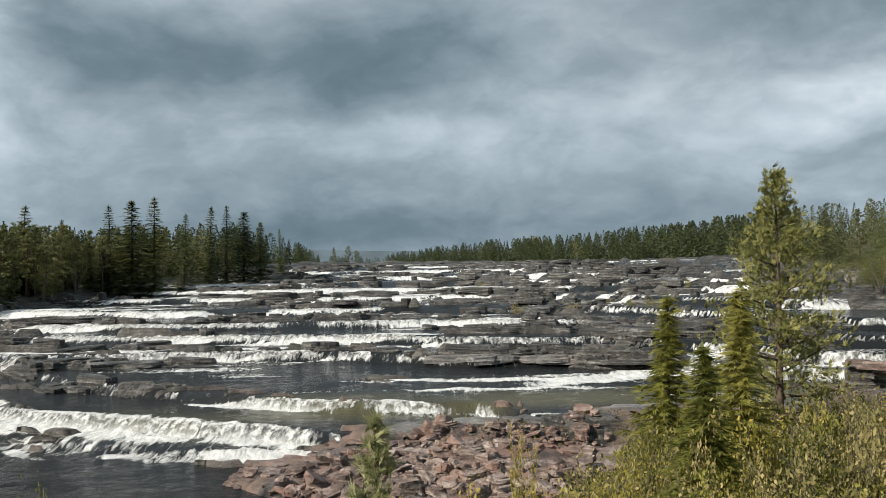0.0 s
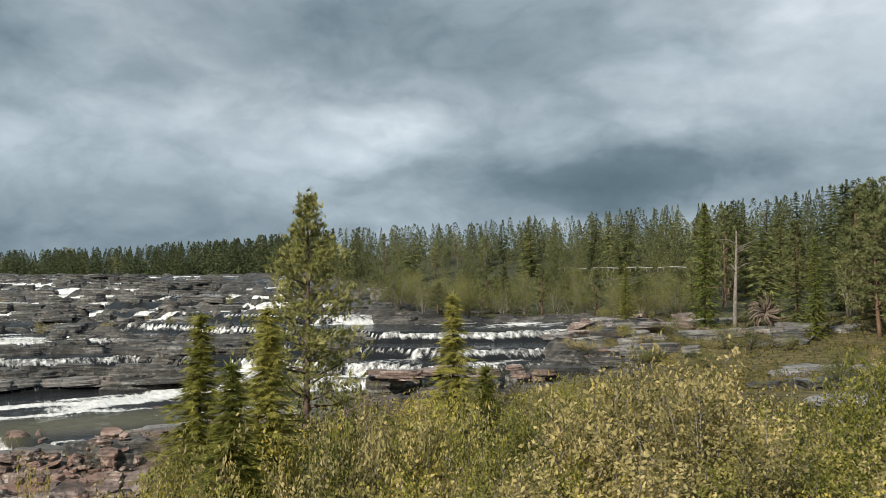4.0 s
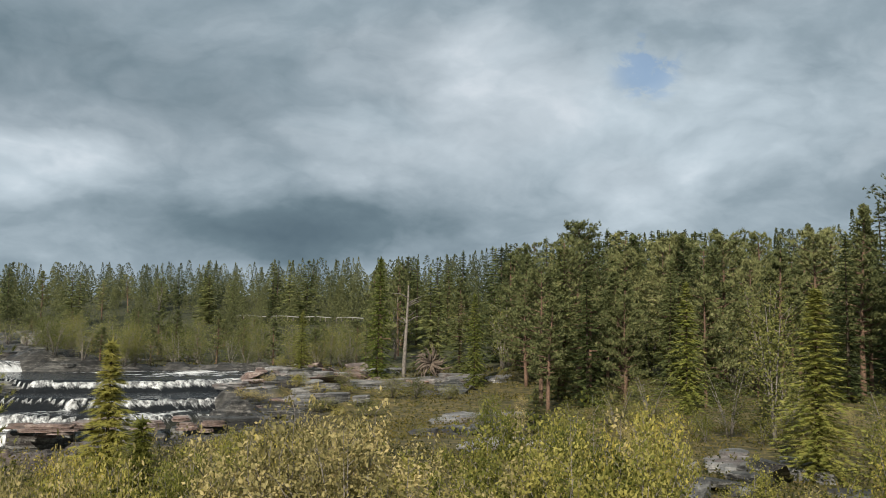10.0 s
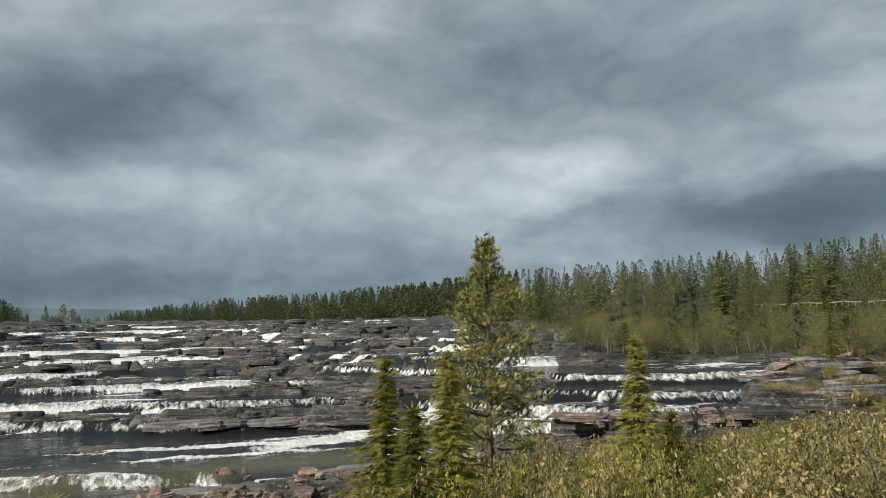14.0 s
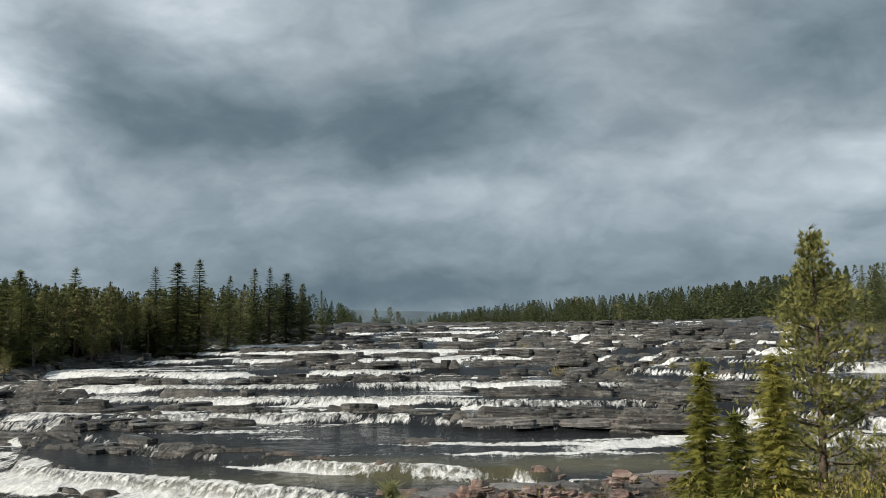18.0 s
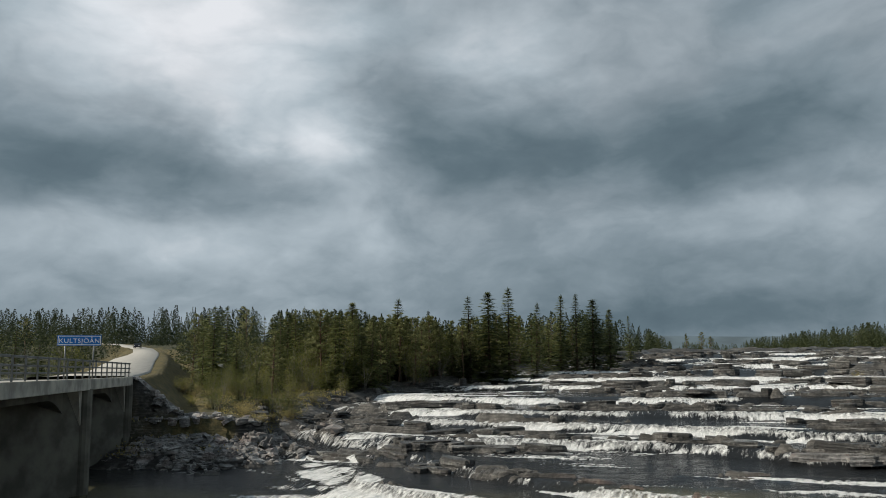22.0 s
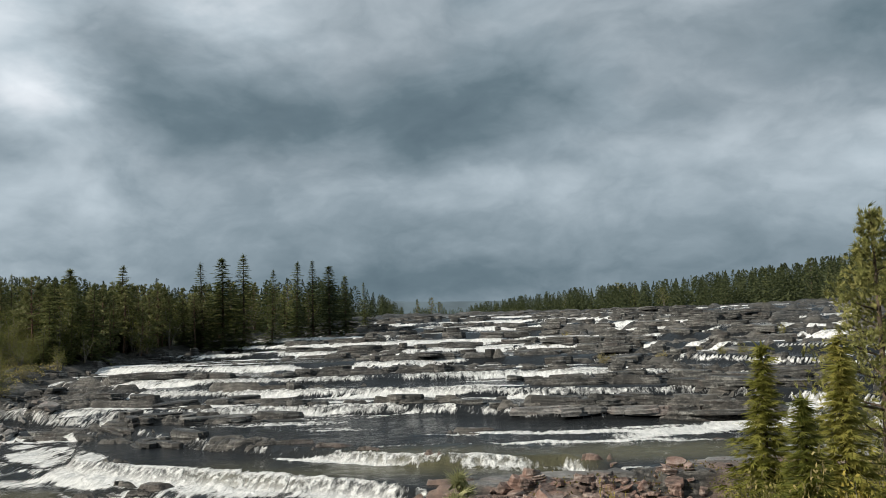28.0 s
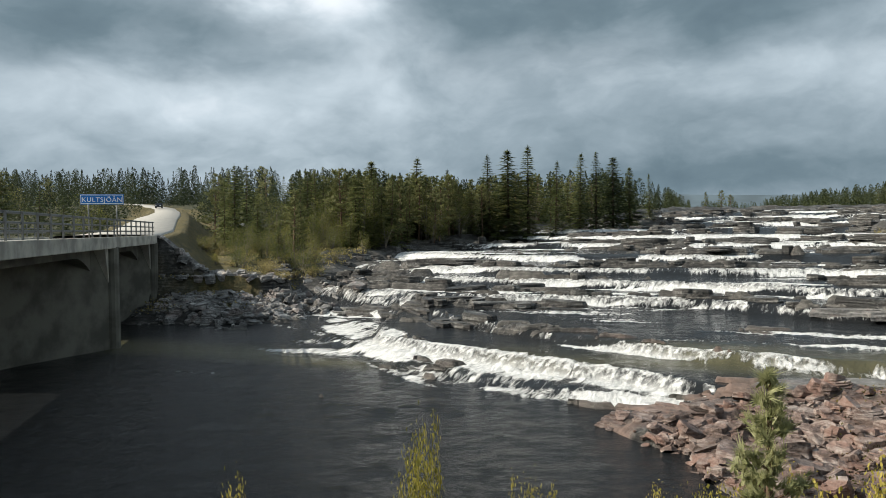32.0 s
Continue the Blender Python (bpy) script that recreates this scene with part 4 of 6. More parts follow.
# the river's name on a blue board beside the far rail
sign = thing("river_sign", BM @ pose(22.4, 0.9, DECK - 0.01, 0, 0, -80), "blue river name board with white letters on two steel posts", "sign")
SW, SH, SZ = 2.3, 0.58, 1.98
for x in (-0.72, 0.76):
    bm = bmesh.new()
    bmesh.ops.create_cone(bm, cap_ends=True, segments=12, radius1=0.04, radius2=0.04, depth=SZ + SH - 0.1, matrix=Matrix.Translation((x, 0.045, (SZ + SH - 0.1) / 2)))
    part("sign_post", bm_mesh("sign_post", bm, GALVANISED, True), sign)
board = box("board", -SW / 2, -0.02, SZ, SW / 2, 0.0, SZ + SH, SIGN_BLUE, sign, 0.006, "blue board")
E2 = 0.035
for x0, z0, x1, z1 in ((-SW / 2 + 0.03, SZ + 0.03, SW / 2 - 0.03, SZ + 0.03 + E2), (-SW / 2 + 0.03, SZ + SH - 0.03 - E2, SW / 2 - 0.03, SZ + SH - 0.03),
                       (-SW / 2 + 0.03, SZ + 0.03 + E2, -SW / 2 + 0.03 + E2, SZ + SH - 0.03 - E2), (SW / 2 - 0.03 - E2, SZ + 0.03 + E2, SW / 2 - 0.03, SZ + SH - 0.03 - E2)):
    box("border", x0, -0.026, z0, x1, -0.0205, z1, SIGN_WHITE, board, 0.001, "white border line")
letters = part("lettering", to_mesh("lettering", "KULTSJÖÅN", 0.36, 0.004, SIGN_WHITE), board, "white capital letters")
letters.matrix_basis = pose(0.0, -0.026, SZ + 0.15, 90, 0, 0)

# ---- the road beyond the bridge ----


def road_sheet():
    verts, faces = [], []
    us, vs, zs = zip(*ROAD)
    rows = [i * 3.0 for i in range(0, 90)]
    for u in rows:
        v, z = float(np.interp(u, us, vs)), float(np.interp(u, us, zs))
        half = float(np.interp(u, (0, 15, 50), (1.0, 0.95, 0.8)))
        for off, dz in ((-3.6, -0.25), (-3.3, 0.03), (0, 0.10), (3.3, 0.03), (3.6, -0.25)):
            w = v + off * half
            verts.append((BRIDGE_B[0] + BX * (u + 1.1) + BY * w, BRIDGE_B[1] + BY * (u + 1.1) - BX * w, z + dz + 0.16))
    for i in range(len(rows) - 1):
        for k in range(4):
            a = i * 5 + k
            faces.append((a, a + 5, a + 6, a + 1))
    return mesh_of("road", verts, faces, GRAVEL, True)


tagged(new("road", road_sheet()), "pale grey road climbing away from the bridge", "road", kind="structure")


def road_point(u, off=0.0):
    us, vs, zs = zip(*ROAD)
    w = float(np.interp(u, us, vs)) + off
    return BRIDGE_B[0] + BX * u + BY * w, BRIDGE_B[1] + BY * u - BX * w, float(np.interp(u, us, zs)) + 0.24


# a dark car far up the road
CAR_PAINT = plain("dark_car_paint", (0.03, 0.035, 0.05), 0.25, 0.3, vary=0.1)
TYRE = plain("tyre_rubber", (0.02, 0.02, 0.02), 0.9)
CAR_GLASS = plain("car_glass", (0.02, 0.025, 0.03), 0.06, vary=0.05)
LAMP = plain("headlight", (0.7, 0.72, 0.75), 0.15, vary=0.05)
x, y, z = road_point(188, -1.0)
car = thing("car", pose(x, y, z, 0, 0, math.degrees(math.atan2(-BY, -BX))), "dark blue car driving down the pale road", "car")
slab_between("body", [(-2.1, 0.3), (2.1, 0.3), (2.15, 0.75), (1.2, 0.9), (0.55, 1.42), (-1.2, 1.45), (-2.0, 0.95)], -0.85, 0.85, CAR_PAINT, car, 0.05)
slab_between("windscreen", [(1.16, 0.93), (0.58, 1.38), (0.62, 1.41), (1.22, 0.94)], -0.7, 0.7, CAR_GLASS, car)
for wx in (-1.3, 1.3):
    for wy in (-0.8, 0.8):
        bm = bmesh.new()
        bmesh.ops.create_cone(bm, cap_ends=True, segments=16, radius1=0.32, radius2=0.32, depth=0.2, matrix=pose(wx, wy, 0.32, 90, 0, 0))
        part("wheel", bm_mesh("wheel", bm, TYRE), car)
for wy in (-0.6, 0.6):
    box("headlight", 2.12, wy - 0.16, 0.6, 2.17, wy + 0.16, 0.72, LAMP, car, 0.01)

# a small grey shed on the slope by the road
SHED = plain("grey_boards", (0.33, 0.32, 0.30), 0.9, vary=0.3, scale=3)
SHED_ROOF = plain("tin_roof", (0.45, 0.45, 0.44), 0.5, 0.3, vary=0.2)
x, y, _ = road_point(62, 11)
shed = thing("shed", pose(x, y, height_at(x, y) - 0.1, 0, 0, 150), "small weathered grey wooden shed beside the road", "shed")
box("wall", -1.3, -0.9, 0, 1.3, 0.9, 1.5, SHED, shed, 0.02)
slab_between("roof", [(-1.6, 1.5), (1.6, 1.5), (1.6, 1.58), (0, 2.05), (-1.6, 1.58)], -1.15, 1.15, SHED_ROOF, shed)
box("door", -0.4, -0.94, 0.05, 0.4, -0.902, 1.4, SHED_ROOF, shed, 0.01)

# the guard rail of another road behind the stream
guard = thing("guard_rail", Matrix.Identity(4), "pale steel guard rail along a road in the woods", "guard rail")
ends = []
for i in range(25):
    a, dist = 11.2 + i * 0.36, 135 - i * 0.15
    ends.append((dist * math.sin(radians(a)), dist * math.cos(radians(a)), 6.5 + dist * math.tan(radians(1.32 + 0.03 * math.sin(i)))))
PALE_STEEL = plain("pale_steel", (0.30, 0.30, 0.27), 0.7, 0.2)
for i in range(24):
    if i % 6 == 5:
        continue
    (ax, ay, az), (bx, by, bz) = ends[i], ends[i + 1]
    bm = bmesh.new()
    v = [bm.verts.new(p) for p in ((ax, ay, az), (bx, by, bz), (bx, by, bz + 0.13), (ax, ay, az + 0.13))]
    w = [bm.verts.new((p.co.x + 0.03, p.co.y + 0.08, p.co.z)) for p in v]
    for q in (v, list(reversed(w)), [v[3], v[2], w[2], w[3]], [v[1], v[0], w[0], w[1]]):
        bm.faces.new(q)
    part("rail", bm_mesh("rail", bm, PALE_STEEL), guard)
    box("post", ax - 0.05, ay + 0.1, az - 0.6, ax + 0.05, ay + 0.2, az + 0.1, GREY_BARK, guard, 0.01)

# ---- woods ----
EYE_Z = 6.5
# how high the tree tops stand over the eye's level: heading, degrees
SKYLINE = [(-90, 4.2), (-78, 3.9), (-66, 4.3), (-60, 4.0), (-56, 4.0), (-53.5, 3.7), (-50, 3.4), (-47, 3.6), (-43.5, 3.7), (-41, 3.8), (-39, 3.3), (-37, 2.6),
           (-35.4, 1.6), (-32, 1.5), (-25, 2.4), (-18, 2.85), (-10.8, 3.35), (-5, 4.0), (4, 4.5), (12, 5.0), (20, 5.4), (25, 5.7), (30, 6.6), (34, 7.2), (38, 7.4),
           (45, 7.0), (49, 7.6), (52, 8.6), (55, 9.6), (62, 9.8)]


def skyline(heading):
    return np.interp(heading, *zip(*SKYLINE))


def grounded(headings, dists, off=7.0):
    """Places on dry land: x, y, height, and whether a tree may stand there."""
    x, y = dists * np.sin(np.radians(headings)), dists * np.cos(np.radians(headings))
    v = terrain(x, y)
    rd, _ = road_at(x, y)
    return x, y, v[0], (v[2] < -1.5) & (rd > off)


LABELS = {"spruce": "dark green spruce with drooping branches in the woods", "pine": "tall pine with a rounded green crown in the woods", "birch": "small birch with yellowing green leaves at the wood's edge"}


def forest(count, where, kinds, group, seed, low=0.45, tallest=16.0, least=4.0):
    """Trees scattered over a stretch given by heading and distance, under the skyline."""
    r = np.random.default_rng(seed)
    h0, h1, d0, d1 = where
    a = h0 + (h1 - h0) * r.random(count * 4)
    dist = d0 * (d1 / d0) ** r.random(count * 4)
    x, y, z, ok = grounded(a, dist)
    pick, made = random.Random(seed), 0
    for i in range(len(a)):
        top = EYE_Z + dist[i] * math.tan(radians(float(skyline(a[i])) * (low + (1.04 - low) * r.random() ** 0.6)))
        if -7 < a[i] < 19.8 and dist[i] < 134:
            top = min(top, EYE_Z + dist[i] * math.tan(radians(1.75 - 1.8 * r.random())))
        tall = top - z[i]
        if 11 < a[i] < 29 and dist[i] < 68 and tall > 2.5:
            continue
        if not ok[i] or made >= count or tall < least or tall > tallest:
            continue
        kind = pick.choices(("spruce", "pine", "birch"), kinds)[0]
        meshes = pick.choice(({"spruce": FINE_SPRUCES, "pine": FINE_PINES, "birch": FINE_BIRCHES} if dist[i] < 72 else {"spruce": SPRUCES, "pine": PINES, "birch": BIRCHES} if dist[i] < 125 else {"spruce": FAR_SPRUCES, "pine": FAR_PINES, "birch": FAR_BIRCHES})[kind])
        size = min(tall, 7.5) / 8 if kind == "birch" else tall / 10
        wide = max(size, 0.55) * (0.9 + 0.4 * pick.random())
        plant(kind + "_tree", meshes, float(x[i]), float(y[i]), float(z[i]) - 0.15, size, pick.random() * 360, LABELS[kind], "tree", group, wide)
        made += 1


forest(70, (-61, -36.5, 100, 128), (3, 2, 5), "trees on the far left bank", 41, 0.3)
forest(110, (-61, -36.5, 108, 150), (5, 4, 3), "trees on the far left bank", 1, 0.72, 20.0)
forest(50, (-86, -57, 88, 200), (5, 3, 3), "trees beside the far road", 2, 0.3)
forest(60, (-6, 62, 105, 190), (1, 0, 0), "spires above the forest", 31, 0.95, 18.0, 6.0)
forest(150, (-7, 60, 62, 170), (5, 4, 2), "trees in the forest across the stream", 3, 0.25)
forest(60, (24, 60, 45, 90), (4, 4, 2), "trees in the forest across the stream", 7, 0.3)
forest(30, (-36, -5, 205, 330), (7, 2, 1), "trees on the ridge above the rapids", 4, 0.5)
forest(150, (-5, 20, 68, 128), (0, 1, 7), "birches along the far stream bank", 5, -0.1, 6.5, 1.5)
forest(80, (-62, -38, 92, 125), (2, 0, 6), "birches on the far left bank", 6, 0.0, 6.0, 1.2)
forest(26, (28, 60, 27, 60), (1, 0, 7), "low birches on the right bank", 21, -0.75, 3.4, 0.9)
forest(10, (12, 28, 40, 60), (1, 0, 7), "low birches on the right bank", 22, -1.0, 2.2, 0.7)
forest(60, (-69, -57, 74, 108), (1, 0, 6), "birches by the embankment", 9, -0.5, 4.2, 0.8)
forest(40, (-66, -54, 96, 130), (2, 0, 6), "birches by the embankment", 10, 0.1, 7.0, 2.0)

# the woods farther off, as one mass
def far_woods(name, count, where, seed, mat, label, low=0.6, n=190, leaf=1.0, front=1.0):
    """One mass of trees; those in front stay under the share front of the skyline."""
    r = np.random.default_rng(seed)
    h0, h1, d0, d1 = where
    a = h0 + (h1 - h0) * r.random(count)
    dist = d0 * (d1 / d0) ** r.random(count)
    x, y, z, ok = grounded(a, dist)
    share = front + (1 - front) * np.clip((dist - d0) / (0.8 * (d1 - d0)), 0, 1)
    top = EYE_Z + dist * np.tan(np.radians(skyline(a) * share * (low + (1.03 - low) * r.random(count) ** 0.8)))
    tall = top - z
    ok &= (tall > 3) & (tall < 22)
    P, A, B = [], [], []
    for i in np.nonzero(ok)[0]:
        f = (np.arange(n) + r.random(n)) / n
        f = 1 - (1 - f) ** 1.12 * 0.98
        w = min(tall[i], 11.0) * (0.20 + 0.16 * r.random())
        rnd = 1.0 if r.random() < 0.55 else 0.5
        reach = w * (1 - f) ** rnd * (0.25 + 0.85 * r.random(n) ** 0.7) + 0.006 * tall[i]
        t = r.random(n) * 2 * np.pi
        out = np.stack([np.cos(t), np.sin(t), np.zeros(n)], axis=1)
        P.append(np.array([x[i], y[i], z[i]]) + out * reach[:, None] * 0.8 + np.stack([0 * f, 0 * f, f * tall[i]], axis=1))
        d = unit(out + np.array([0, 0, -0.2]) + r.normal(0, 0.6, (n, 3)))
        size = leaf * (reach * 0.15 + 0.017 * tall[i])[:, None]
        A.append(d * size)
        B.append(unit(np.cross(d, r.normal(0, 1, (n, 3)))) * size * 0.5)
        P.append(np.array([[x[i], y[i], z[i] + tall[i] * 0.965]]))
        A.append(np.array([[0, 0, tall[i] * 0.035]]))
        B.append(np.array([[tall[i] * 0.014, 0, 0]]))
    ob = new(name, quads_mesh(name, np.concatenate(P), np.concatenate(A), np.concatenate(B), mat))
    return tagged(ob, label, "woods", kind="stuff")


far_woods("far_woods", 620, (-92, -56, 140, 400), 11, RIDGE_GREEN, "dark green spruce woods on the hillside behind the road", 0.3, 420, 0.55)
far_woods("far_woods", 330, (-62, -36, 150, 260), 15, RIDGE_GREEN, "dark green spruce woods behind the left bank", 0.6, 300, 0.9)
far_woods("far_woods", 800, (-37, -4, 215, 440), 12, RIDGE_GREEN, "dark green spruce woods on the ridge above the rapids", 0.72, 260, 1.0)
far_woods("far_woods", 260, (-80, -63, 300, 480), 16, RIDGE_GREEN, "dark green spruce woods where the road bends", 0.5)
far_woods("far_woods", 230, (-8, 64, 120, 170), 13, FAR_GREEN, "green pine and spruce woods on the rising ground", 0.45, 800, 0.5, 0.55)
far_woods("far_woods", 560, (-8, 24, 116, 215), 17, FAR_GREEN, "mixed pine and spruce woods rising behind the stream", 0.55, 380, 0.62, 0.3)
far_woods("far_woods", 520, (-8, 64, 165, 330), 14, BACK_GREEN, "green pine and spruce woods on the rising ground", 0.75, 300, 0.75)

# hazy blue hills far behind; the haze is painted into their base colour
HILL = plain("distant_hill", (0.10, 0.14, 0.17), 1.0, vary=0.3, scale=0.01, bump=0.0)
hv, hf = [], []
for i in range(121):
    a = -95 + i * 1.4
    rise = 26 + 34 * value(np.array([a * 0.09]), np.array([2.0]))[0] + 8 * value(np.array([a * 0.5]), np.array([7.0]))[0]
    for dist, z in ((2300, -5), (2600, 40 + rise), (3200, -20)):
        hv.append((dist * math.sin(radians(a)), dist * math.cos(radians(a)), z))
for i in range(120):
    for k in range(2):
        hf.append((i * 3 + k, i * 3 + 3 + k, i * 3 + 4 + k, i * 3 + 1 + k))
tagged(new("backdrop", mesh_of("backdrop", hv, hf, HILL, True)), "blue-grey wooded hills on the horizon", "hills", kind="structure")

# ---- single trees that stand out ----


def stand(name, meshes, own, heading, dist, top, label, category="tree", width=1.0, group="", sink=0.1, foot=None):
    """A tree with its foot at that place and its tip at the height top, in degrees over the eye's level."""
    x, y, z = spot(heading, dist, sink)
    if foot is not None:
        z = foot
    size = (EYE_Z + dist * math.tan(radians(top)) - z) / own
    return plant(name, meshes, x, y, z, size, (heading * 37) % 360, label, category, group, size * width)


tall_spruce = "tall narrow dark spruce rising above the wood"
for i, (a, dist, top, wd) in enumerate(((-46.0, 122, 5.5, 1.0), (-47.3, 122, 5.25, 1.05), (-48.6, 120, 4.95, 1.1), (-53.7, 118, 4.78, 1.1), (-56.5, 118, 4.6, 1.1), (-41.5, 128, 5.0, 0.95),
                                        (-42.6, 128, 4.9, 0.95), (-40.4, 130, 4.6, 1.1), (-59.8, 116, 4.3, 0.8), (-38.0, 135, 3.4, 0.7), (-39.3, 132, 3.9, 0.8), (-51.5, 119, 4.0, 0.9), (-44.2, 126, 4.4, 0.8))):
    stand("spruce_tree", FINE_SPRUCES[i % 3], 10, a, dist, top, tall_spruce, width=wd * 1.5, group="spires on the far left bank")
for i, (a, dist, top) in enumerate(((-34.4, 214, 2.15), (-33.5, 216, 2.2), (-32.9, 214, 1.9))):
    stand("pine_tree", PINES[i % 3], 10, a, dist, top, "low pine in a small clump above the rapids", group="clump above the rapids")

NEAR_PINE = pine_meshes(77, 10, 3.2, 108, 52, 0.04, size=0.115, bark=BARK, slim=0.30, lift=0.42, mat=leaf_material("bright_pine_needles", (0.065, 0.082, 0.025), (0.18, 0.19, 0.06), (0.34, 0.32, 0.12)))
stand("pine_tree", NEAR_PINE, 10, -5.9, 24, 6.72, "young pine with an open pointed crown on the river bank")
LEADER = [spruce_meshes(s, 5, w, 44, 14, YOUNG_SPRUCE, low=0.02, taper=1.25, pieces=9, slim=0.3, gap=0.12) for s, w in ((11, 1.9), (12, 1.8), (13, 1.7))]
yellowish = "young yellow-green spruce with a thin leader among bushes"
stand("young_spruce", LEADER[0], 5, -12.9, 20, -1.45, yellowish, width=1.0, group="young spruces on the bank")
stand("young_spruce", LEADER[1], 5, -8.3, 17, -0.95, yellowish, width=1.0, group="young spruces on the bank")
stand("young_spruce", LEADER[2], 5, 4.0, 21, -0.25, yellowish, width=1.0, group="young spruces on the bank")
stand("young_spruce", LEADER[0], 5, 6.0, 17, -5.2, yellowish, width=1.2, group="young spruces on the bank")
stand("young_spruce", LEADER[2], 5, -10.6, 15, -4.6, yellowish, width=1.2, group="young spruces on the bank")
# fresh green, brightened: sunlight on the spruces by the stream is in the colour
SUNLIT_FRESH_NEEDLES = leaf_material("fresh_spruce_needles", (0.065, 0.088, 0.016), (0.175, 0.20, 0.042), (0.32, 0.305, 0.078))
NEAR_SPRUCE = [spruce_meshes(s, 10, w, 44, 12, SUNLIT_FRESH_NEEDLES, low=0.015, pieces=8, slim=0.3, gap=0.1) for s, w in ((41, 1.9), (42, 2.1))]
dense = "dense green spruce with branches to the ground on the bank"
stand("spruce_tree", NEAR_SPRUCE[0], 10, 15.5, 60, 1.75, dense, width=1.35, group="spruces by the stream")
stand("spruce_tree", NEAR_SPRUCE[1], 10, 20.6, 63, 5.55, dense, width=0.85, group="spruces by the stream")
stand("spruce_tree", NEAR_SPRUCE[0], 10, 27.2, 62, 3.2, dense, width=0.95, group="spruces by the stream")
stand("spruce_tree", NEAR_SPRUCE[1], 10, 41.2, 42, 4.1, dense, width=1.1, group="spruces by the stream")
GREEN_SPRUCE = spruce_meshes(45, 10, 2.4, 48, 13, SUNLIT_FRESH_NEEDLES, low=0.01, pieces=10, slim=0.28)
stand("spruce_tree", GREEN_SPRUCE, 10, 49.2, 24.5, 3.75, "fresh green spruce with branches to the ground", width=1.25)
TALL_BIRCH = bush_meshes(51, 8, 0.9, 5, 18, 26, 0.085, BIRCH_WOOD, spread=0.12)
stand("birch_tree", TALL_BIRCH, 8, 46.6, 32, 4.0, "slender birch with small green leaves")
stand("birch_tree", TALL_BIRCH, 8, 57.5, 26, 2.0, "slender birch with small green leaves", width=1.3)
BIG_PINE = [pine_meshes(s, 12, w, 64, 56, st, size=0.12, dome=s == 61, slim=0.4) for s, w, st in ((61, 2.6, 0.42), (62, 2.2, 0.3))]
stand("pine_tree", BIG_PINE[0], 12, 34.2, 60, 8.0, "old pine with a flat wide crown above the wood", width=1.0)
stand("pine_tree", BIG_PINE[0], 12, 55.0, 52, 10.3, "tall old pine with reddish trunk and wide crown", width=1.1)
stand("pine_tree", BIG_PINE[1], 12, 51.4, 55, 8.9, "tall pine with reddish trunk and open crown", width=0.95)
stand("pine_tree", BIG_PINE[1], 12, 32.2, 44, 3.2, "green pine with branches low on the trunk", width=1.2)
stand("pine_tree", BIG_PINE[1], 12, 40.5, 60, 7.4, "green pine with branches low on the trunk", width=1.2)
stand("pine_tree", BIG_PINE[0], 12, 58.5, 45, 9.6, "tall old pine with reddish trunk and wide crown", width=1.1)
stand("pine_tree", BIG_PINE[1], 12, 37.0, 50, 4.8, "green pine with branches low on the trunk", width=1.3)

# a dead standing trunk with broken limbs, and a root plate torn up beside it
DEAD_WOOD = plain("grey_dead_wood", (0.21, 0.185, 0.16), 0.9, vary=0.5, scale=5, bump=0.6)
x, y, z = spot(22.4, 63, 0.2)
tall = EYE_Z + 63 * math.tan(radians(4.4)) - z
lines = [[(0.35 * t * math.sin(2.2 * t), 0.1 * t, tall * t, 0.19 * (1 - 0.75 * t)) for t in (0, 0.2, 0.4, 0.6, 0.75, 0.9)]]
r = random.Random(3)
limbs = []
for i in range(9):
    t = 0.45 + 0.4 * r.random()
    a, ln = r.random() * 6.3, 0.5 + 1.2 * r.random()
    x0, y0, z0 = 0.35 * t * math.sin(2.2 * t), 0.1 * t, tall * t
    limbs.append([(x0, y0, z0, 0.06), (x0 + math.cos(a) * ln * 0.5, y0 + math.sin(a) * ln * 0.5, z0 + 0.25 * ln, 0.035), (x0 + math.cos(a) * ln, y0 + math.sin(a) * ln, z0 + 0.2 * ln + 0.4 * r.random(), 0.01)])
dead = thing("dead_tree", pose(x, y, z), "bare grey dead pine trunk with broken limbs", "tree")
part("trunk", tube("trunk", lines, DEAD_WOOD, 8), dead)
for ln in limbs:
    part("limb", tube("limb", [ln], DEAD_WOOD, 5), dead)
x, y, z = spot(24.2, 66, 0.2)
plate = thing("root_plate", pose(x, y, z), "brown root plate of a fallen tree", "tree stump")
lines = []
for i in range(46):
    a, ln = r.random() * 6.3, 0.8 + 1.1 * r.random()
    lines.append([(0, 0.1 * r.random(), 1.3, 0.16), (math.cos(a) * ln * 0.6, 0.3 * r.random() - 0.3, 1.3 + math.sin(a) * ln * 0.6, 0.07), (math.cos(a + 0.3) * ln, 0.5 * r.random() - 0.4, 1.3 + math.sin(a + 0.3) * ln, 0.015)])
part("root_tangle", tube("root_tangle", lines, plain("root_brown", (0.15, 0.115, 0.09), 0.95, vary=0.5)), plate)

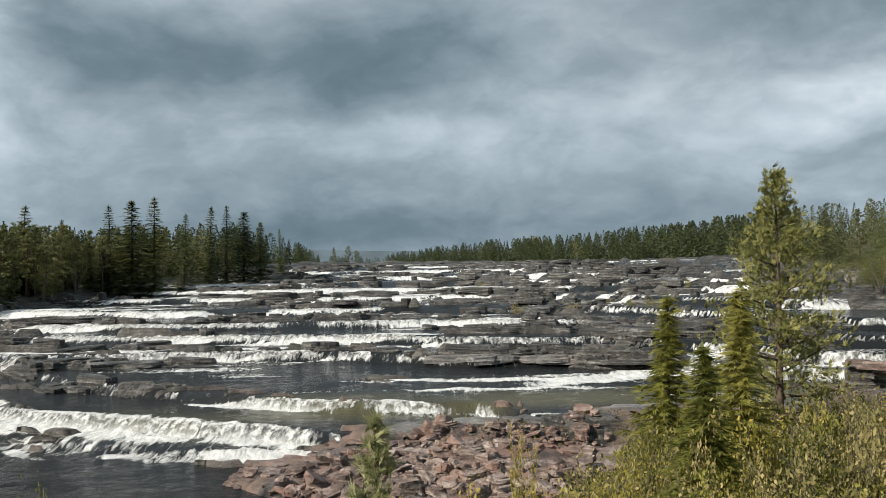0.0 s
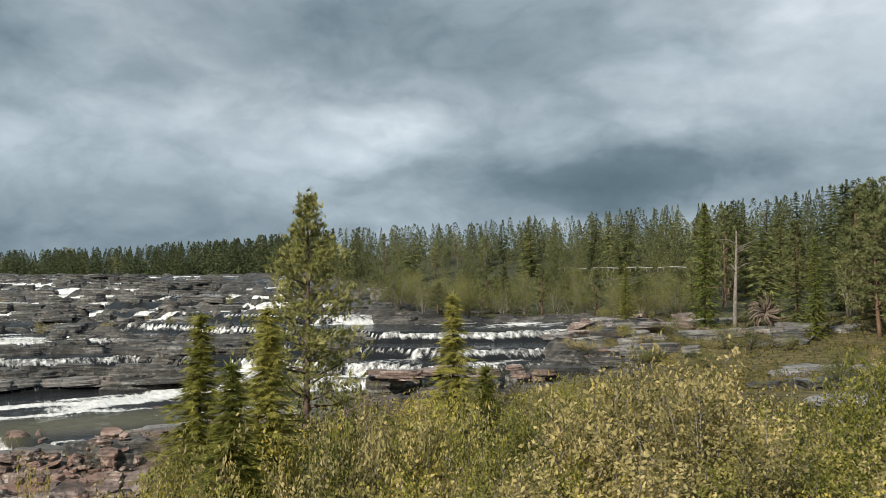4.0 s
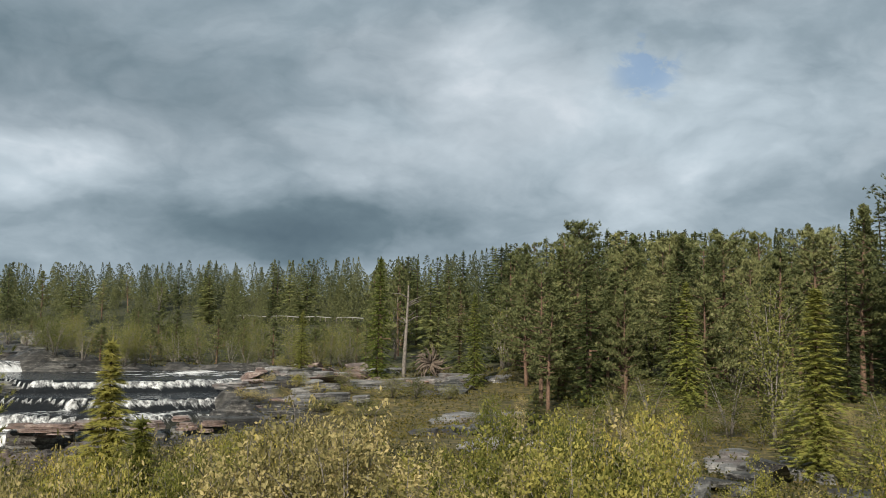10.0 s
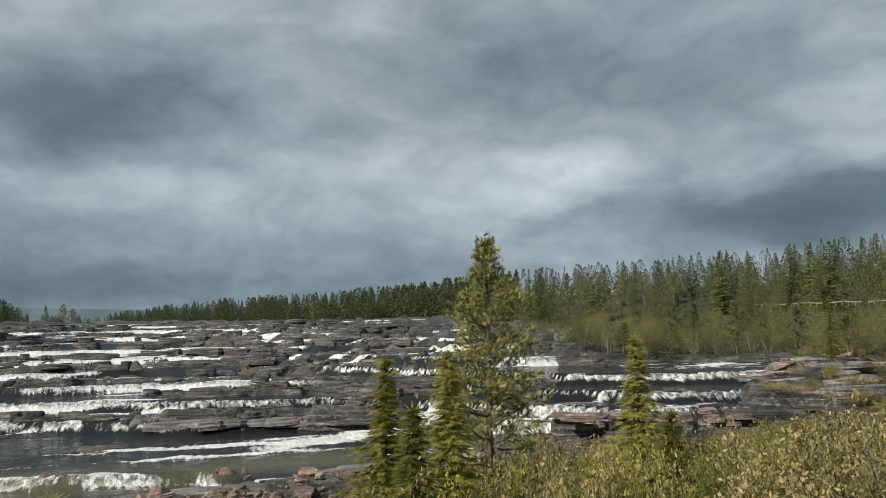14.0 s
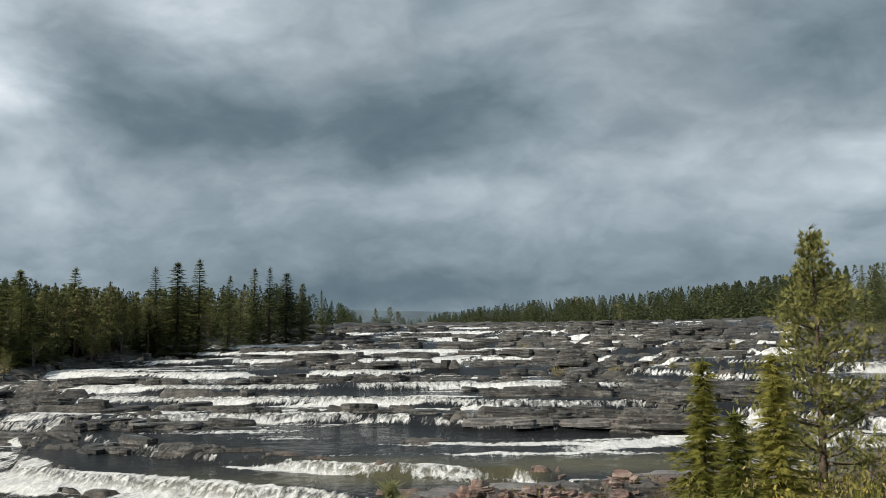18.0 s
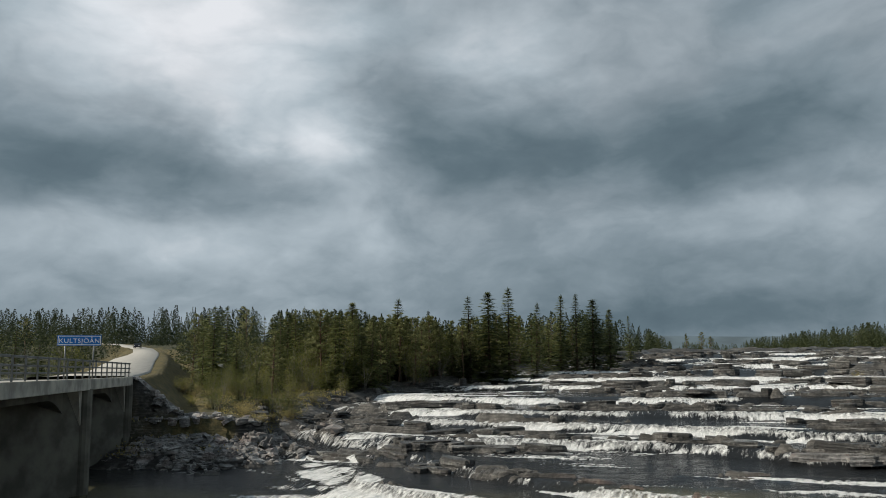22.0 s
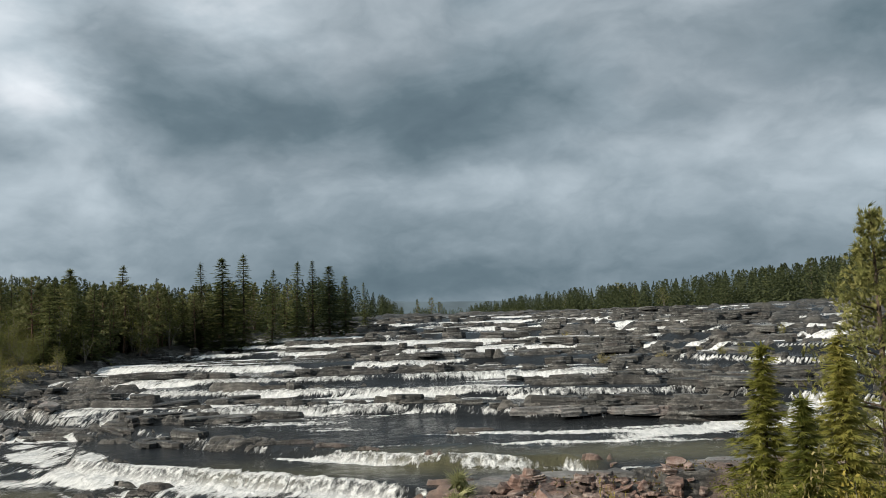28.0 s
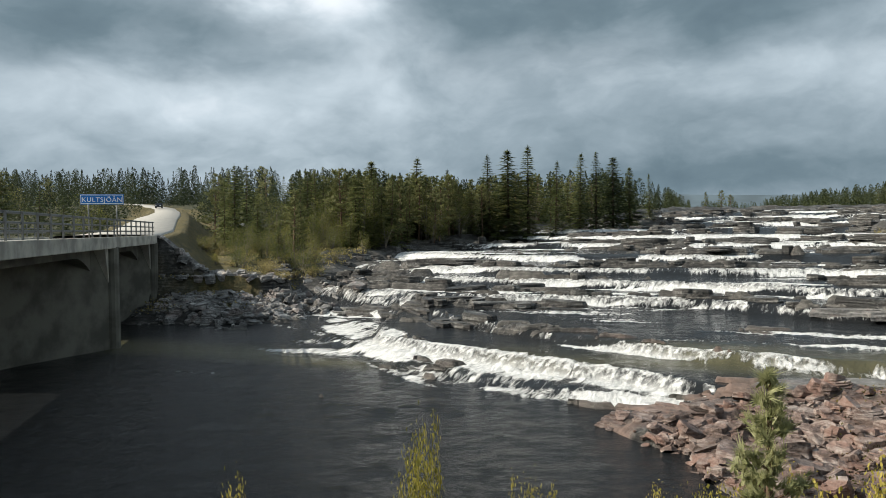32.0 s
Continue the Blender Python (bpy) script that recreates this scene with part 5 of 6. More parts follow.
# ---- bushes in front of the eye ----
BUSHES = {
    "birch": [bush_meshes(s, 2, 0.85, 9, 12, 40, 0.024, BIRCH_GREEN, spread=0.17) for s in (71, 72, 77)],
    "yellow": [bush_meshes(s, 2, 0.8, 8, 11, 30, 0.025, BIRCH_YELLOW, spread=0.16) for s in (73, 74, 78)],
    "willow": [bush_meshes(s, 2, 1.0, 11, 11, 26, 0.029, WILLOW_GREEN, spread=0.17, upright=1.4) for s in (75, 76, 79)],
}
FAR_BUSHES = {
    "birch": [bush_meshes(s, 2, 0.9, 8, 9, 18, 0.033, BIRCH_GREEN, spread=0.19) for s in (81, 82)],
    "yellow": [bush_meshes(s, 2, 0.85, 8, 9, 18, 0.033, BIRCH_YELLOW, spread=0.18) for s in (83,)],
    "willow": [bush_meshes(s, 2, 1.0, 9, 9, 18, 0.036, WILLOW_GREEN, spread=0.19, upright=1.4) for s in (85,)],
}
BUSH_LABELS = {"birch": "dwarf birch bush with small green and yellow leaves", "yellow": "birch bush turning golden yellow", "willow": "grey-green willow bush with narrow leaves"}
# tops of the bushes: heading, degrees over the eye's level
HEDGE = [(-26, -13.5), (-20, -12), (-16, -9.2), (-13, -7.7), (-8, -6.9), (-4, -6.5), (3, -5.7), (8, -5.5), (12, -5.3), (16.5, -4.2), (21, -4.1), (24.5, -6.0), (27.5, -7.5),
         (29.5, -4.5), (31.5, -2.6), (34.5, -4.0), (36.8, -2.8), (39.5, -2.4), (41.5, -6.5), (44.5, -8.4), (48, -8.0), (52, -6.0), (55, -2.2), (60, -1.8)]


def hedge(count, h0, h1, d0, d1, mixture, seed, drop=2.5, tops=HEDGE):
    r = random.Random(seed)
    for i in range(count):
        a = h0 + (h1 - h0) * (i + r.random()) / count
        dist = d0 + (d1 - d0) * r.random()
        x, y, z = spot(a, dist)
        top = float(np.interp(a, *zip(*tops))) - drop * (0.2 + 1.5 * r.random())
        tall = EYE_Z + dist * math.tan(radians(top)) - z
        if tall < 0.35:
            continue
        kind = r.choices(("birch", "yellow", "willow"), mixture)[0]
        wide = min(max(tall * 0.5, 0.42), 0.85) * (0.85 + 0.4 * r.random())
        plant(kind.replace("yellow", "birch") + "_bush", r.choice((BUSHES if dist < 10.5 else FAR_BUSHES)[kind]), x, y, z, tall / 2, r.random() * 360, BUSH_LABELS[kind], "bush", "bushes on the near bank", wide)


hedge(40, -17, 12, 14, 19, (6, 2, 3), 1, 1.4)
hedge(30, -15, 12, 19, 26, (6, 1, 3), 2, 0.8)
hedge(13, 11, 27, 7.5, 11, (1, 1, 6), 3)
hedge(13, 27, 42, 7.5, 11, (7, 1, 1), 33)
hedge(14, 12, 42, 11, 17, (4, 1, 3), 4, 1.5)
hedge(16, 44, 62, 10, 18, (5, 1, 2), 5, 2.0)
hedge(14, -25, -16, 11, 15, (1, 3, 3), 6)
NEAREST = [(-26, -15.5), (-16, -12.5), (-8, -11.0), (8, -9.8), (16, -8.5), (26, -10), (32, -7.5), (40, -7.5), (43, -11.0), (62, -9.0)]
hedge(34, -20, 12, 9, 13.5, (5, 3, 3), 16, 1.8, NEAREST)
hedge(18, 12, 42, 6.6, 8.6, (4, 2, 4), 36, 2.0, NEAREST)
hedge(16, -16, 14, 15, 24, (3, 3, 2), 17, 1.5, [(-16, -8.6), (-8, -7.2), (4, -5.7), (14, -4.8)])
hedge(16, 14, 42, 17, 26, (4, 1, 3), 18, 2.0, [(14, -5.6), (23, -5.5), (26, -8.5), (29, -8.5), (31, -4.6), (40, -4.5), (43, -8), (50, -8)])
hedge(24, 30, 60, 24, 40, (6, 0, 3), 51, 1.2, [(30, -3.6), (38, -3.2), (44, -3.4), (52, -2.6), (60, -2.0)])
hedge(16, 13, 30, 28, 44, (5, 0, 4), 52, 1.0, [(13, -5.4), (20, -4.6), (24, -4.2), (27, -5.6), (30, -4.2)])
LOW = [(-26, -9.5), (-18, -9.0), (-10, -8.0), (0, -6.6), (8, -5.6), (14, -4.8), (20, -4.2), (30, -4.0), (45, -3.5), (60, -2.5)]
hedge(26, -8, 16, 20, 34, (3, 1, 3), 8, 1.5, LOW)
hedge(24, 10, 60, 22, 48, (5, 1, 2), 9, 1.5, [(10, -5.0), (16, -5.0), (20, -4.2), (27, -5.0), (31, -3.0), (45, -2.4), (60, -1.2)])

# bushes that rise above the rest: heading, distance, top, kind, width
for a, dist, top, kind, wd in ((-14.6, 16, -8.9, "yellow", 0.7), (-6, 16, -7.6, "yellow", 0.8), (-2, 17, -7.2, "willow", 0.8), (1.5, 15, -7.8, "yellow", 0.9), (9, 14, -6.6, "birch", 0.8), (12.5, 13, -5.8, "birch", 0.8),
                               (16, 10, -4.4, "willow", 0.95), (18.3, 10.4, -4.3, "willow", 0.9), (21.5, 10, -4.5, "willow", 0.95), (23.6, 10.8, -5.5, "willow", 0.8), (29.6, 11, -3.8, "birch", 0.85), (31.4, 11.3, -2.5, "birch", 0.95),
                               (33.3, 11.2, -3.4, "birch", 0.85), (36.6, 10.4, -3.0, "birch", 0.9), (38.6, 10.2, -2.3, "yellow", 0.85), (39.9, 10, -2.8, "birch", 0.8), (46, 14, -6.5, "birch", 0.7), (54.5, 13, -2.4, "birch", 1.0), (57, 12, -2.0, "birch", 1.1),
                               (5.6, 13, -8.4, "birch", 0.9), (26, 9.0, -8.6, "birch", 0.8), (-10, 13.5, -9.4, "yellow", 0.9)):
    x, y, z = spot(a, dist)
    tall = EYE_Z + dist * math.tan(radians(top)) - z
    plant(kind.replace("yellow", "birch") + "_bush", BUSHES[kind][int(a * 7) % 2], x, y, z, tall / 2, a * 53 % 360, BUSH_LABELS[kind], "bush", "bushes on the near bank", wd * 0.95)

# golden birch tips low in front of the water, and a small pine
for a, dist, top, wd in ((-54.2, 9.5, -12.0, 0.5), (-54.9, 9.4, -13.6, 0.5), (-66.4, 9.0, -15.3, 0.45), (-46.8, 8.6, -15.6, 0.4), (-37.4, 8.8, -15.8, 0.6), (-35.8, 8.4, -15.0, 0.6), (-29.6, 9.0, -14.6, 0.8), (-27.2, 9.0, -13.6, 0.9), (-25, 9.5, -13.2, 0.9), (-22.4, 14.5, -9.4, 0.4), (-39.6, 8.6, -16.4, 0.6)):
    x, y, z = spot(a, dist)
    tall = EYE_Z + dist * math.tan(radians(top)) - z
    plant("birch_bush", BUSHES["yellow"][int(abs(a)) % 2], x, y, z, tall / 1.6, abs(a) * 31, "slender golden birch shoot above the water", "bush", "birch shoots at the water", wd * 0.8)
SAPLING = pine_meshes(91, 3, 0.62, 46, 46, 0.03, size=0.075, slim=0.16, bark=RED_BARK, mat=leaf_material("pale_pine_needles", (0.13, 0.14, 0.06), (0.27, 0.28, 0.13), (0.42, 0.41, 0.22)))
stand("pine_sapling", SAPLING, 3, -33.0, 8.1, -8.9, "small pale green pine sapling in front of the rocks", "sapling", 1.0)


# heath and dwarf shrubs between the bushes, too many to count; coloured dark as shade
def heath(count, h0, h1, d0, d1, seed, mat, label, off=4.4):
    r = np.random.default_rng(seed)
    a, dist = h0 + (h1 - h0) * r.random(count), np.sqrt(d0 * d0 + (d1 * d1 - d0 * d0) * r.random(count))
    x, y, z, ok = grounded(a, dist, off)
    ok &= rough_noise(x * 0.5, y * 0.5, 3) > 0.4
    x, y, z, dist = x[ok], y[ok], z[ok], dist[ok]
    n = len(x)
    size = (0.012 + 0.018 * r.random(n) + 0.0011 * dist)[:, None]
    e = unit(r.normal(0, 1, (n, 3)) + np.array([0, 0, 0.8]))
    P = np.stack([x, y, z + 0.02 + 0.28 * r.random(n) ** 2], axis=1)
    return tagged(new("heath", quads_mesh("heath", P, e * size, unit(np.cross(e, r.normal(0, 1, (n, 3)))) * size * 0.55, mat)), label, "heath", kind="stuff")


heath(36000, -28, 62, 4, 26, 21, HEATH_GREEN, "low green dwarf shrubs on the bank")
heath(26000, -28, 62, 5, 40, 22, HEATH_GREEN, "dry yellowish grass and heath on the bank")
heath(22000, 5, 60, 26, 75, 23, HEATH_GREEN, "low green shrubs under the trees")
heath(20000, -75, -57, 60, 105, 24, WILLOW_GREEN, "tall yellow grass beside the embankment", 10.0)

# low bushes on the road's bank, and a few that root among the rocks of the rapids
r = random.Random(12)
for i in range(46):
    a, dist = r.uniform(-69.5, -58.5), r.uniform(66, 98)
    x, y, z, ok = grounded(np.array([a]), np.array([dist]), 5.0)
    if not ok[0] or y[0] < 31:
        continue
    kind = r.choice(("birch", "willow", "willow"))
    plant(kind + "_bush", r.choice(FAR_BUSHES[kind]), float(x[0]), float(y[0]), float(z[0]) - 0.05, r.uniform(0.35, 0.9), r.random() * 360, "low yellow-green bush on the road bank", "bush", "bushes on the road bank", r.uniform(0.6, 1.2))
for a, dist, tall in ((-22.2, 77, 1.5), (-21.4, 79, 1.0), (-18.4, 76, 1.3), (-14.6, 75, 1.2), (-13.4, 73, 1.5), (-24.5, 110, 1.4), (-16.3, 84, 1.0), (-9.5, 70, 1.4), (-11.0, 90, 1.6)):
    x, y, z = spot(a, dist)
    plant("willow_bush", FAR_BUSHES["birch" if a > -15 else "willow"][0], x, y, z, tall / 2, a * 41 % 360, "small bush growing among the rocks of the rapids", "bush", "bushes among the rapids", 0.75)

# low bushes between the rocks of the side stream's bank
r = random.Random(18)
for i in range(22):
    a, dist = r.uniform(8.5, 19), r.uniform(45, 62)
    x, y, z, ok = grounded(np.array([a]), np.array([dist]))
    if ok[0]:
        kind = r.choice(("birch", "willow", "yellow"))
        plant(kind.replace("yellow", "birch") + "_bush", r.choice(FAR_BUSHES[kind]), float(x[0]), float(y[0]), float(z[0]) - 0.05, r.uniform(0.3, 0.7), r.random() * 360, BUSH_LABELS[kind], "bush", "bushes on the stream bank", r.uniform(0.6, 1.1))

# ---- loose rocks ----


def rock_mesh(seed, mat, flat=0.45, name="rock"):
    """An angular broken stone."""
    r = random.Random(seed)
    bm = bmesh.new()
    for i in range(16):
        a, e = r.random() * 2 * math.pi, math.asin(2 * r.random() - 1)
        k = 0.75 + 0.25 * r.random()
        p = Vector((math.cos(a) * math.cos(e), math.sin(a) * math.cos(e), math.sin(e)))
        p = Vector((max(-0.62, min(0.62, p.x)) * 0.8, max(-0.55, min(0.55, p.y)) * 0.75, max(-0.5, min(0.5, p.z)) * flat)) * k
        bm.verts.new(p)
    got = bmesh.ops.convex_hull(bm, input=list(bm.verts))
    bmesh.ops.delete(bm, geom=[g for g in got["geom_interior"] if isinstance(g, bmesh.types.BMVert)], context="VERTS")
    bmesh.ops.subdivide_edges(bm, edges=list(bm.edges), cuts=1, use_grid_fill=True, fractal=0.22, along_normal=0.5, seed=seed)
    for v in bm.verts:
        v.co += noise.noise_vector(v.co * 4.0 + Vector((seed, 0, 0))) * 0.045
    bmesh.ops.triangulate(bm, faces=list(bm.faces))
    return bm_mesh(name, bm, mat)


RUBBLE_MESHES = [rock_mesh(s, RUBBLE, 0.7) for s in range(8)]
PINK_MESHES = [rock_mesh(s, PINK_ROCK, f) for s, f in zip(range(20, 30), (0.3, 0.4, 0.35, 0.6, 0.25, 0.4, 0.5, 0.35, 0.3, 0.45))]
SLAB_MESHES = [rock_mesh(s, ROCK, f) for s, f in zip(range(40, 50), (0.35, 0.5, 0.4, 0.6, 0.3, 0.45, 0.5, 0.4, 0.35, 0.55))]


def strew(name, meshes, count, place, size, seed, label, group, tilt=25, sink=0.25):
    r = random.Random(seed)
    for i in range(count):
        x, y = place(r)
        s = size[0] + (size[1] - size[0]) * r.random() ** 2.2
        z = height_at(x, y)
        ob = new(name, r.choice(meshes))
        ob.matrix_basis = pose(x, y, z + s * 0.12 - sink * 0.1, r.uniform(-tilt, tilt), r.uniform(-tilt, tilt), r.random() * 360)
        ob.scale = (s * (0.85 + 0.6 * r.random()), s, s * (0.5 + 0.5 * r.random()))
        tagged(ob, label, "rock", group)


def along_line(points, spread):
    def pick(r):
        i = r.randrange(len(points) - 1)
        t = r.random()
        (ax, ay), (bx, by) = points[i], points[i + 1]
        return ax + (bx - ax) * t + r.gauss(0, spread), ay + (by - ay) * t + r.gauss(0, spread)
    return pick


strew("rubble_stone", RUBBLE_MESHES, 170, along_line([(-57, 24.5), (-54, 27), (-55, 30), (-58, 34)], 1.5), (0.35, 1.15), 1, "grey broken stone of the bank protection", "stones on the bridge embankment")
strew("rubble_stone", RUBBLE_MESHES, 110, along_line([(-62, 24), (-58, 26.5), (-60, 31)], 1.3), (0.3, 1.0), 2, "grey broken stone of the bank protection", "stones on the bridge embankment")
strew("shore_rock", PINK_MESHES, 40, along_line([(-13.5, 20), (-12.6, 22.5), (-11.5, 25), (-9, 27)], 1.2), (0.7, 1.5), 33, "large tilted pinkish slab on the shore", "pink rock slabs on the near shore", 24)
strew("shore_rock", PINK_MESHES, 120, along_line([(-13.5, 19.5), (-12.5, 22), (-12, 24.5), (-10, 26.5)], 1.8), (0.14, 0.8), 3, "pinkish brown broken rock slab on the shore", "pink rock slabs on the near shore", 22)
strew("shore_rock", PINK_MESHES, 22, along_line([(-18.5, 21.8), (-16, 22), (-15.5, 25)], 0.8), (0.25, 0.9), 4, "flat pinkish rock slab at the water's edge", "pink rock slabs on the near shore", 9)
strew("shore_rock", PINK_MESHES, 14, along_line([(-12, 29), (-9, 32), (-6, 34)], 0.9), (0.25, 0.9), 5, "flat pinkish rock slab at the water's edge", "pink rock slabs on the near shore", 8)
strew("boulder", SLAB_MESHES, 26, along_line([(14.5, 28.5), (16, 29.5), (15, 31)], 0.8), (0.5, 1.5), 6, "grey boulder on the heath", "boulders on the right bank", 15)
strew("boulder", PINK_MESHES, 46, along_line([(11, 52), (16, 56), (20, 60), (24, 58)], 1.6), (0.6, 2.2), 7, "grey boulder on the stream bank", "boulders on the right bank", 15)
strew("boulder", SLAB_MESHES, 14, along_line([(24, 52), (28, 56)], 1.2), (0.8, 2.2), 8, "grey boulder on the heath", "boulders on the right bank", 12)
strew("shore_rock", SLAB_MESHES, 10, along_line([(14, 15.5), (17, 15)], 0.6), (0.8, 2.0), 9, "flat grey rock slab in the heath", "boulders on the right bank", 5)


def up_river(c, s):
    return c * UY + s * UX, -c * UX + s * UY


# bedded ledges: each a stack of flat broken layers, lying across the river


def ledge_points(r, length, width, height, layers=3):
    """One stack of layers as plain vertices and faces; the top lies at height 0."""
    verts, faces = [], []
    m = 8
    z = 0.0
    for q in range(layers):
        thick = height / layers * r.uniform(0.7, 1.3)
        grow = 1.0 + 0.10 * q
        dx, dy = r.uniform(-0.08, 0.08) * length, -0.16 * q * width + r.uniform(-0.06, 0.06) * width
        ring = []
        for k in range(m):
            a = 2 * math.pi * (k + 0.5 + r.uniform(-0.22, 0.22)) / m
            x, y = math.cos(a), math.sin(a)
            g = 1 / max(abs(x), abs(y)) * r.uniform(0.82, 1.0)
            ring.append((x * g * length * 0.5 * grow + dx, y * g * width * 0.5 * grow + dy))
        tilt = (r.uniform(-0.03, 0.03), r.uniform(-0.05, 0.05))
        base = len(verts)
        for inset, dz in ((0.93, 0.0), (1.0, -0.22 * thick), (0.97, -thick * 1.3)):
            verts += [((x - dx) * inset + dx, (y - dy) * inset + dy, z + dz + tilt[0] * x + tilt[1] * y) for x, y in ring]
        faces.append(tuple(base + k for k in range(m)))
        for j in range(2):
            for k in range(m):
                k2 = (k + 1) % m
                faces.append((base + j * m + k, base + (j + 1) * m + k, base + (j + 1) * m + k2, base + j * m + k2))
        z -= thick
    return verts, faces


ledge_rng = random.Random(31)
LEDGE_MESHES = [mesh_of("rock", *ledge_points(ledge_rng, *size, ledge_rng.choice((1, 2, 3))), ROCK) for size in
                ((2.6, 1.1, 0.7), (3.4, 1.3, 0.6), (1.8, 1.0, 0.8), (2.2, 0.9, 0.5), (4.2, 1.4, 0.7), (1.4, 0.9, 0.6), (3.0, 1.0, 0.8), (2.0, 1.3, 0.45), (1.1, 0.8, 0.5), (3.8, 1.1, 0.55))]
BLOCK_MESHES = [mesh_of("rock", *ledge_points(ledge_rng, *size, 1), ROCK) for size in ((1.3, 1.0, 0.6), (2.2, 1.2, 0.65), (1.7, 0.9, 0.55), (0.9, 0.8, 0.5), (2.8, 1.2, 0.6), (1.5, 1.1, 0.8))]
PALE_LEDGES = [mesh_of("rock", *ledge_points(ledge_rng, *size, 2), RUBBLE) for size in ((3.4, 1.3, 0.5), (2.4, 1.1, 0.55), (4.0, 1.2, 0.45), (1.6, 1.0, 0.5))]
PINK_LEDGES = [mesh_of("rock", *ledge_points(ledge_rng, *size), PINK_ROCK) for size in ((1.9, 0.9, 0.4), (1.3, 0.8, 0.35), (2.6, 1.1, 0.45), (0.9, 0.7, 0.3), (1.6, 1.2, 0.35))]


def rim_turn(c, s):
    """How the nearest rim runs there, degrees from straight across the river."""
    best = min(STEPS, key=lambda step: abs(float(np.interp(c, *zip(*step[1]))) - s))
    lo, hi = float(np.interp(c - 3, *zip(*best[1]))), float(np.interp(c + 3, *zip(*best[1])))
    return math.degrees(math.atan2(hi - lo, 6.0))


def lay(name, meshes, x, y, size, r, label, group, lift=0.14, over=None):
    s, c = x * UX + y * UY, x * UY - y * UX
    z = height_at(x, y) if over is None else over
    ob = new(name, r.choice(meshes))
    ob.matrix_basis = pose(x, y, z + r.uniform(0.2, 1.0) * lift, r.uniform(-3, 4), r.uniform(-3, 3), 28 + rim_turn(c, s) + r.gauss(0, 12))
    ob.scale = (size * r.uniform(0.8, 1.25), size * r.uniform(0.85, 1.2), size * r.uniform(0.75, 1.2))
    tagged(ob, label, "rock", group)


def ledges(name, meshes, count, points, spread, seed, label, group, size=(0.7, 1.15), lift=0.16):
    r = random.Random(seed)
    place = along_line([up_river(*p) for p in points], spread)
    for i in range(count):
        x, y = place(r)
        lay(name, meshes, x, y, r.uniform(*size), r, label, group, lift)


RAPIDS = "blocks in the rapids"
ledges("river_rock", LEDGE_MESHES, 18, [(-34, 55), (-24, 53), (-15, 54)], 1.3, 10, "dark wet layered rock in the rapids", RAPIDS)
r = random.Random(11)
for i in range(22):
    x, y = up_river(0.6 + 0.42 * i + r.gauss(0, 0.2), 50.6 - 0.07 * i + r.gauss(0, 0.2))
    lay("river_rock", PALE_LEDGES, x, y, r.uniform(0.45, 0.8), r, "pale layered rock on the rim of a step", RAPIDS, 0.1, 1.72)
ledges("river_rock", LEDGE_MESHES, 34, [(0, 60), (12, 60), (18, 54), (22, 46)], 1.6, 12, "dark layered rock in the rapids", RAPIDS)
ledges("river_rock", LEDGE_MESHES, 26, [(-45, 66), (-37, 63), (-38, 72)], 1.8, 13, "dark wet layered rock in the rapids", RAPIDS)
ledges("river_rock", LEDGE_MESHES, 8, [(-18.5, 35), (-14.5, 33.4)], 0.3, 14, "wet layered rock in the lowest fall", RAPIDS, (0.35, 0.6), 0.04)
ledges("shore_rock", PINK_LEDGES, 44, [(-6.6, 26), (-5.4, 28.6), (-3, 29.4), (0, 31.4), (2.6, 32.6)], 0.55, 15, "flat layered pinkish rock at the water's edge", "pink rock slabs on the near shore", (0.3, 0.6), 0.02)
r = random.Random(17)
for i in range(34):
    f = i / 33
    x, y = up_river(-0.6 + 13.5 * f + r.gauss(0, 0.2), 31.6 + 4.6 * f - 2.0 * f * f + r.gauss(0, 0.25))
    lay("shore_rock", PALE_LEDGES, x, y, r.uniform(0.45, 0.85), r, "pale layered rock ledge along the shore", "pink rock slabs on the near shore", 0.12, 0.85 + 0.4 * f)
r = random.Random(71)
for a, dist, count, spread, size in ((15, 51, 9, 1.8, 0.9), (16.6, 58, 16, 3.0, 1.2), (19, 66, 8, 2.5, 1.2), (24.9, 65, 12, 2.4, 1.3), (27.4, 40, 9, 1.1, 0.9), (29.2, 27, 7, 0.9, 0.55), (43.4, 25.5, 8, 1.3, 0.8), (46.8, 25, 8, 1.2, 0.8), (45.5, 15.6, 7, 0.9, 0.6), (51, 17.2, 8, 1.1, 0.7)):
    for i in range(count):
        x, y, z = spot(a, dist)
        x, y = x + r.gauss(0, spread), y + r.gauss(0, spread * 0.6)
        lay("boulder", PALE_LEDGES, x, y, size * r.uniform(0.5, 1.0), r, "pale grey flat bedrock showing through the heath", "boulders on the right bank", 0.16, max(height_at(x, y), z) + 0.12)
ledges("boulder", LEDGE_MESHES, 34, [(21, 50), (25, 53), (30, 52), (33, 56)], 1.8, 16, "low flat grey rock on the stream bank", "boulders on the right bank", (0.6, 1.1), 0.1)

r = random.Random(61)
for i in range(28):
    a, dist = radians(r.uniform(-1.5, 11.5)), r.uniform(40.5, 44.5)
    lay("shore_rock", r.choice((PINK_LEDGES, BLOCK_MESHES)), dist * math.sin(a), dist * math.cos(a), r.uniform(0.5, 1.1), r, "layered pinkish rock below the side fall", "pink rock slabs on the near shore", 0.3, r.uniform(1.7, 2.4))
for i in range(26):
    a, dist = radians(r.uniform(9.5, 17)), r.uniform(47, 62)
    lay("boulder", LEDGE_MESHES if r.random() < 0.5 else PINK_LEDGES, dist * math.sin(a), dist * math.cos(a), r.uniform(0.5, 1.2), r, "low flat grey and pink rock on the stream bank", "boulders on the right bank", 0.2)

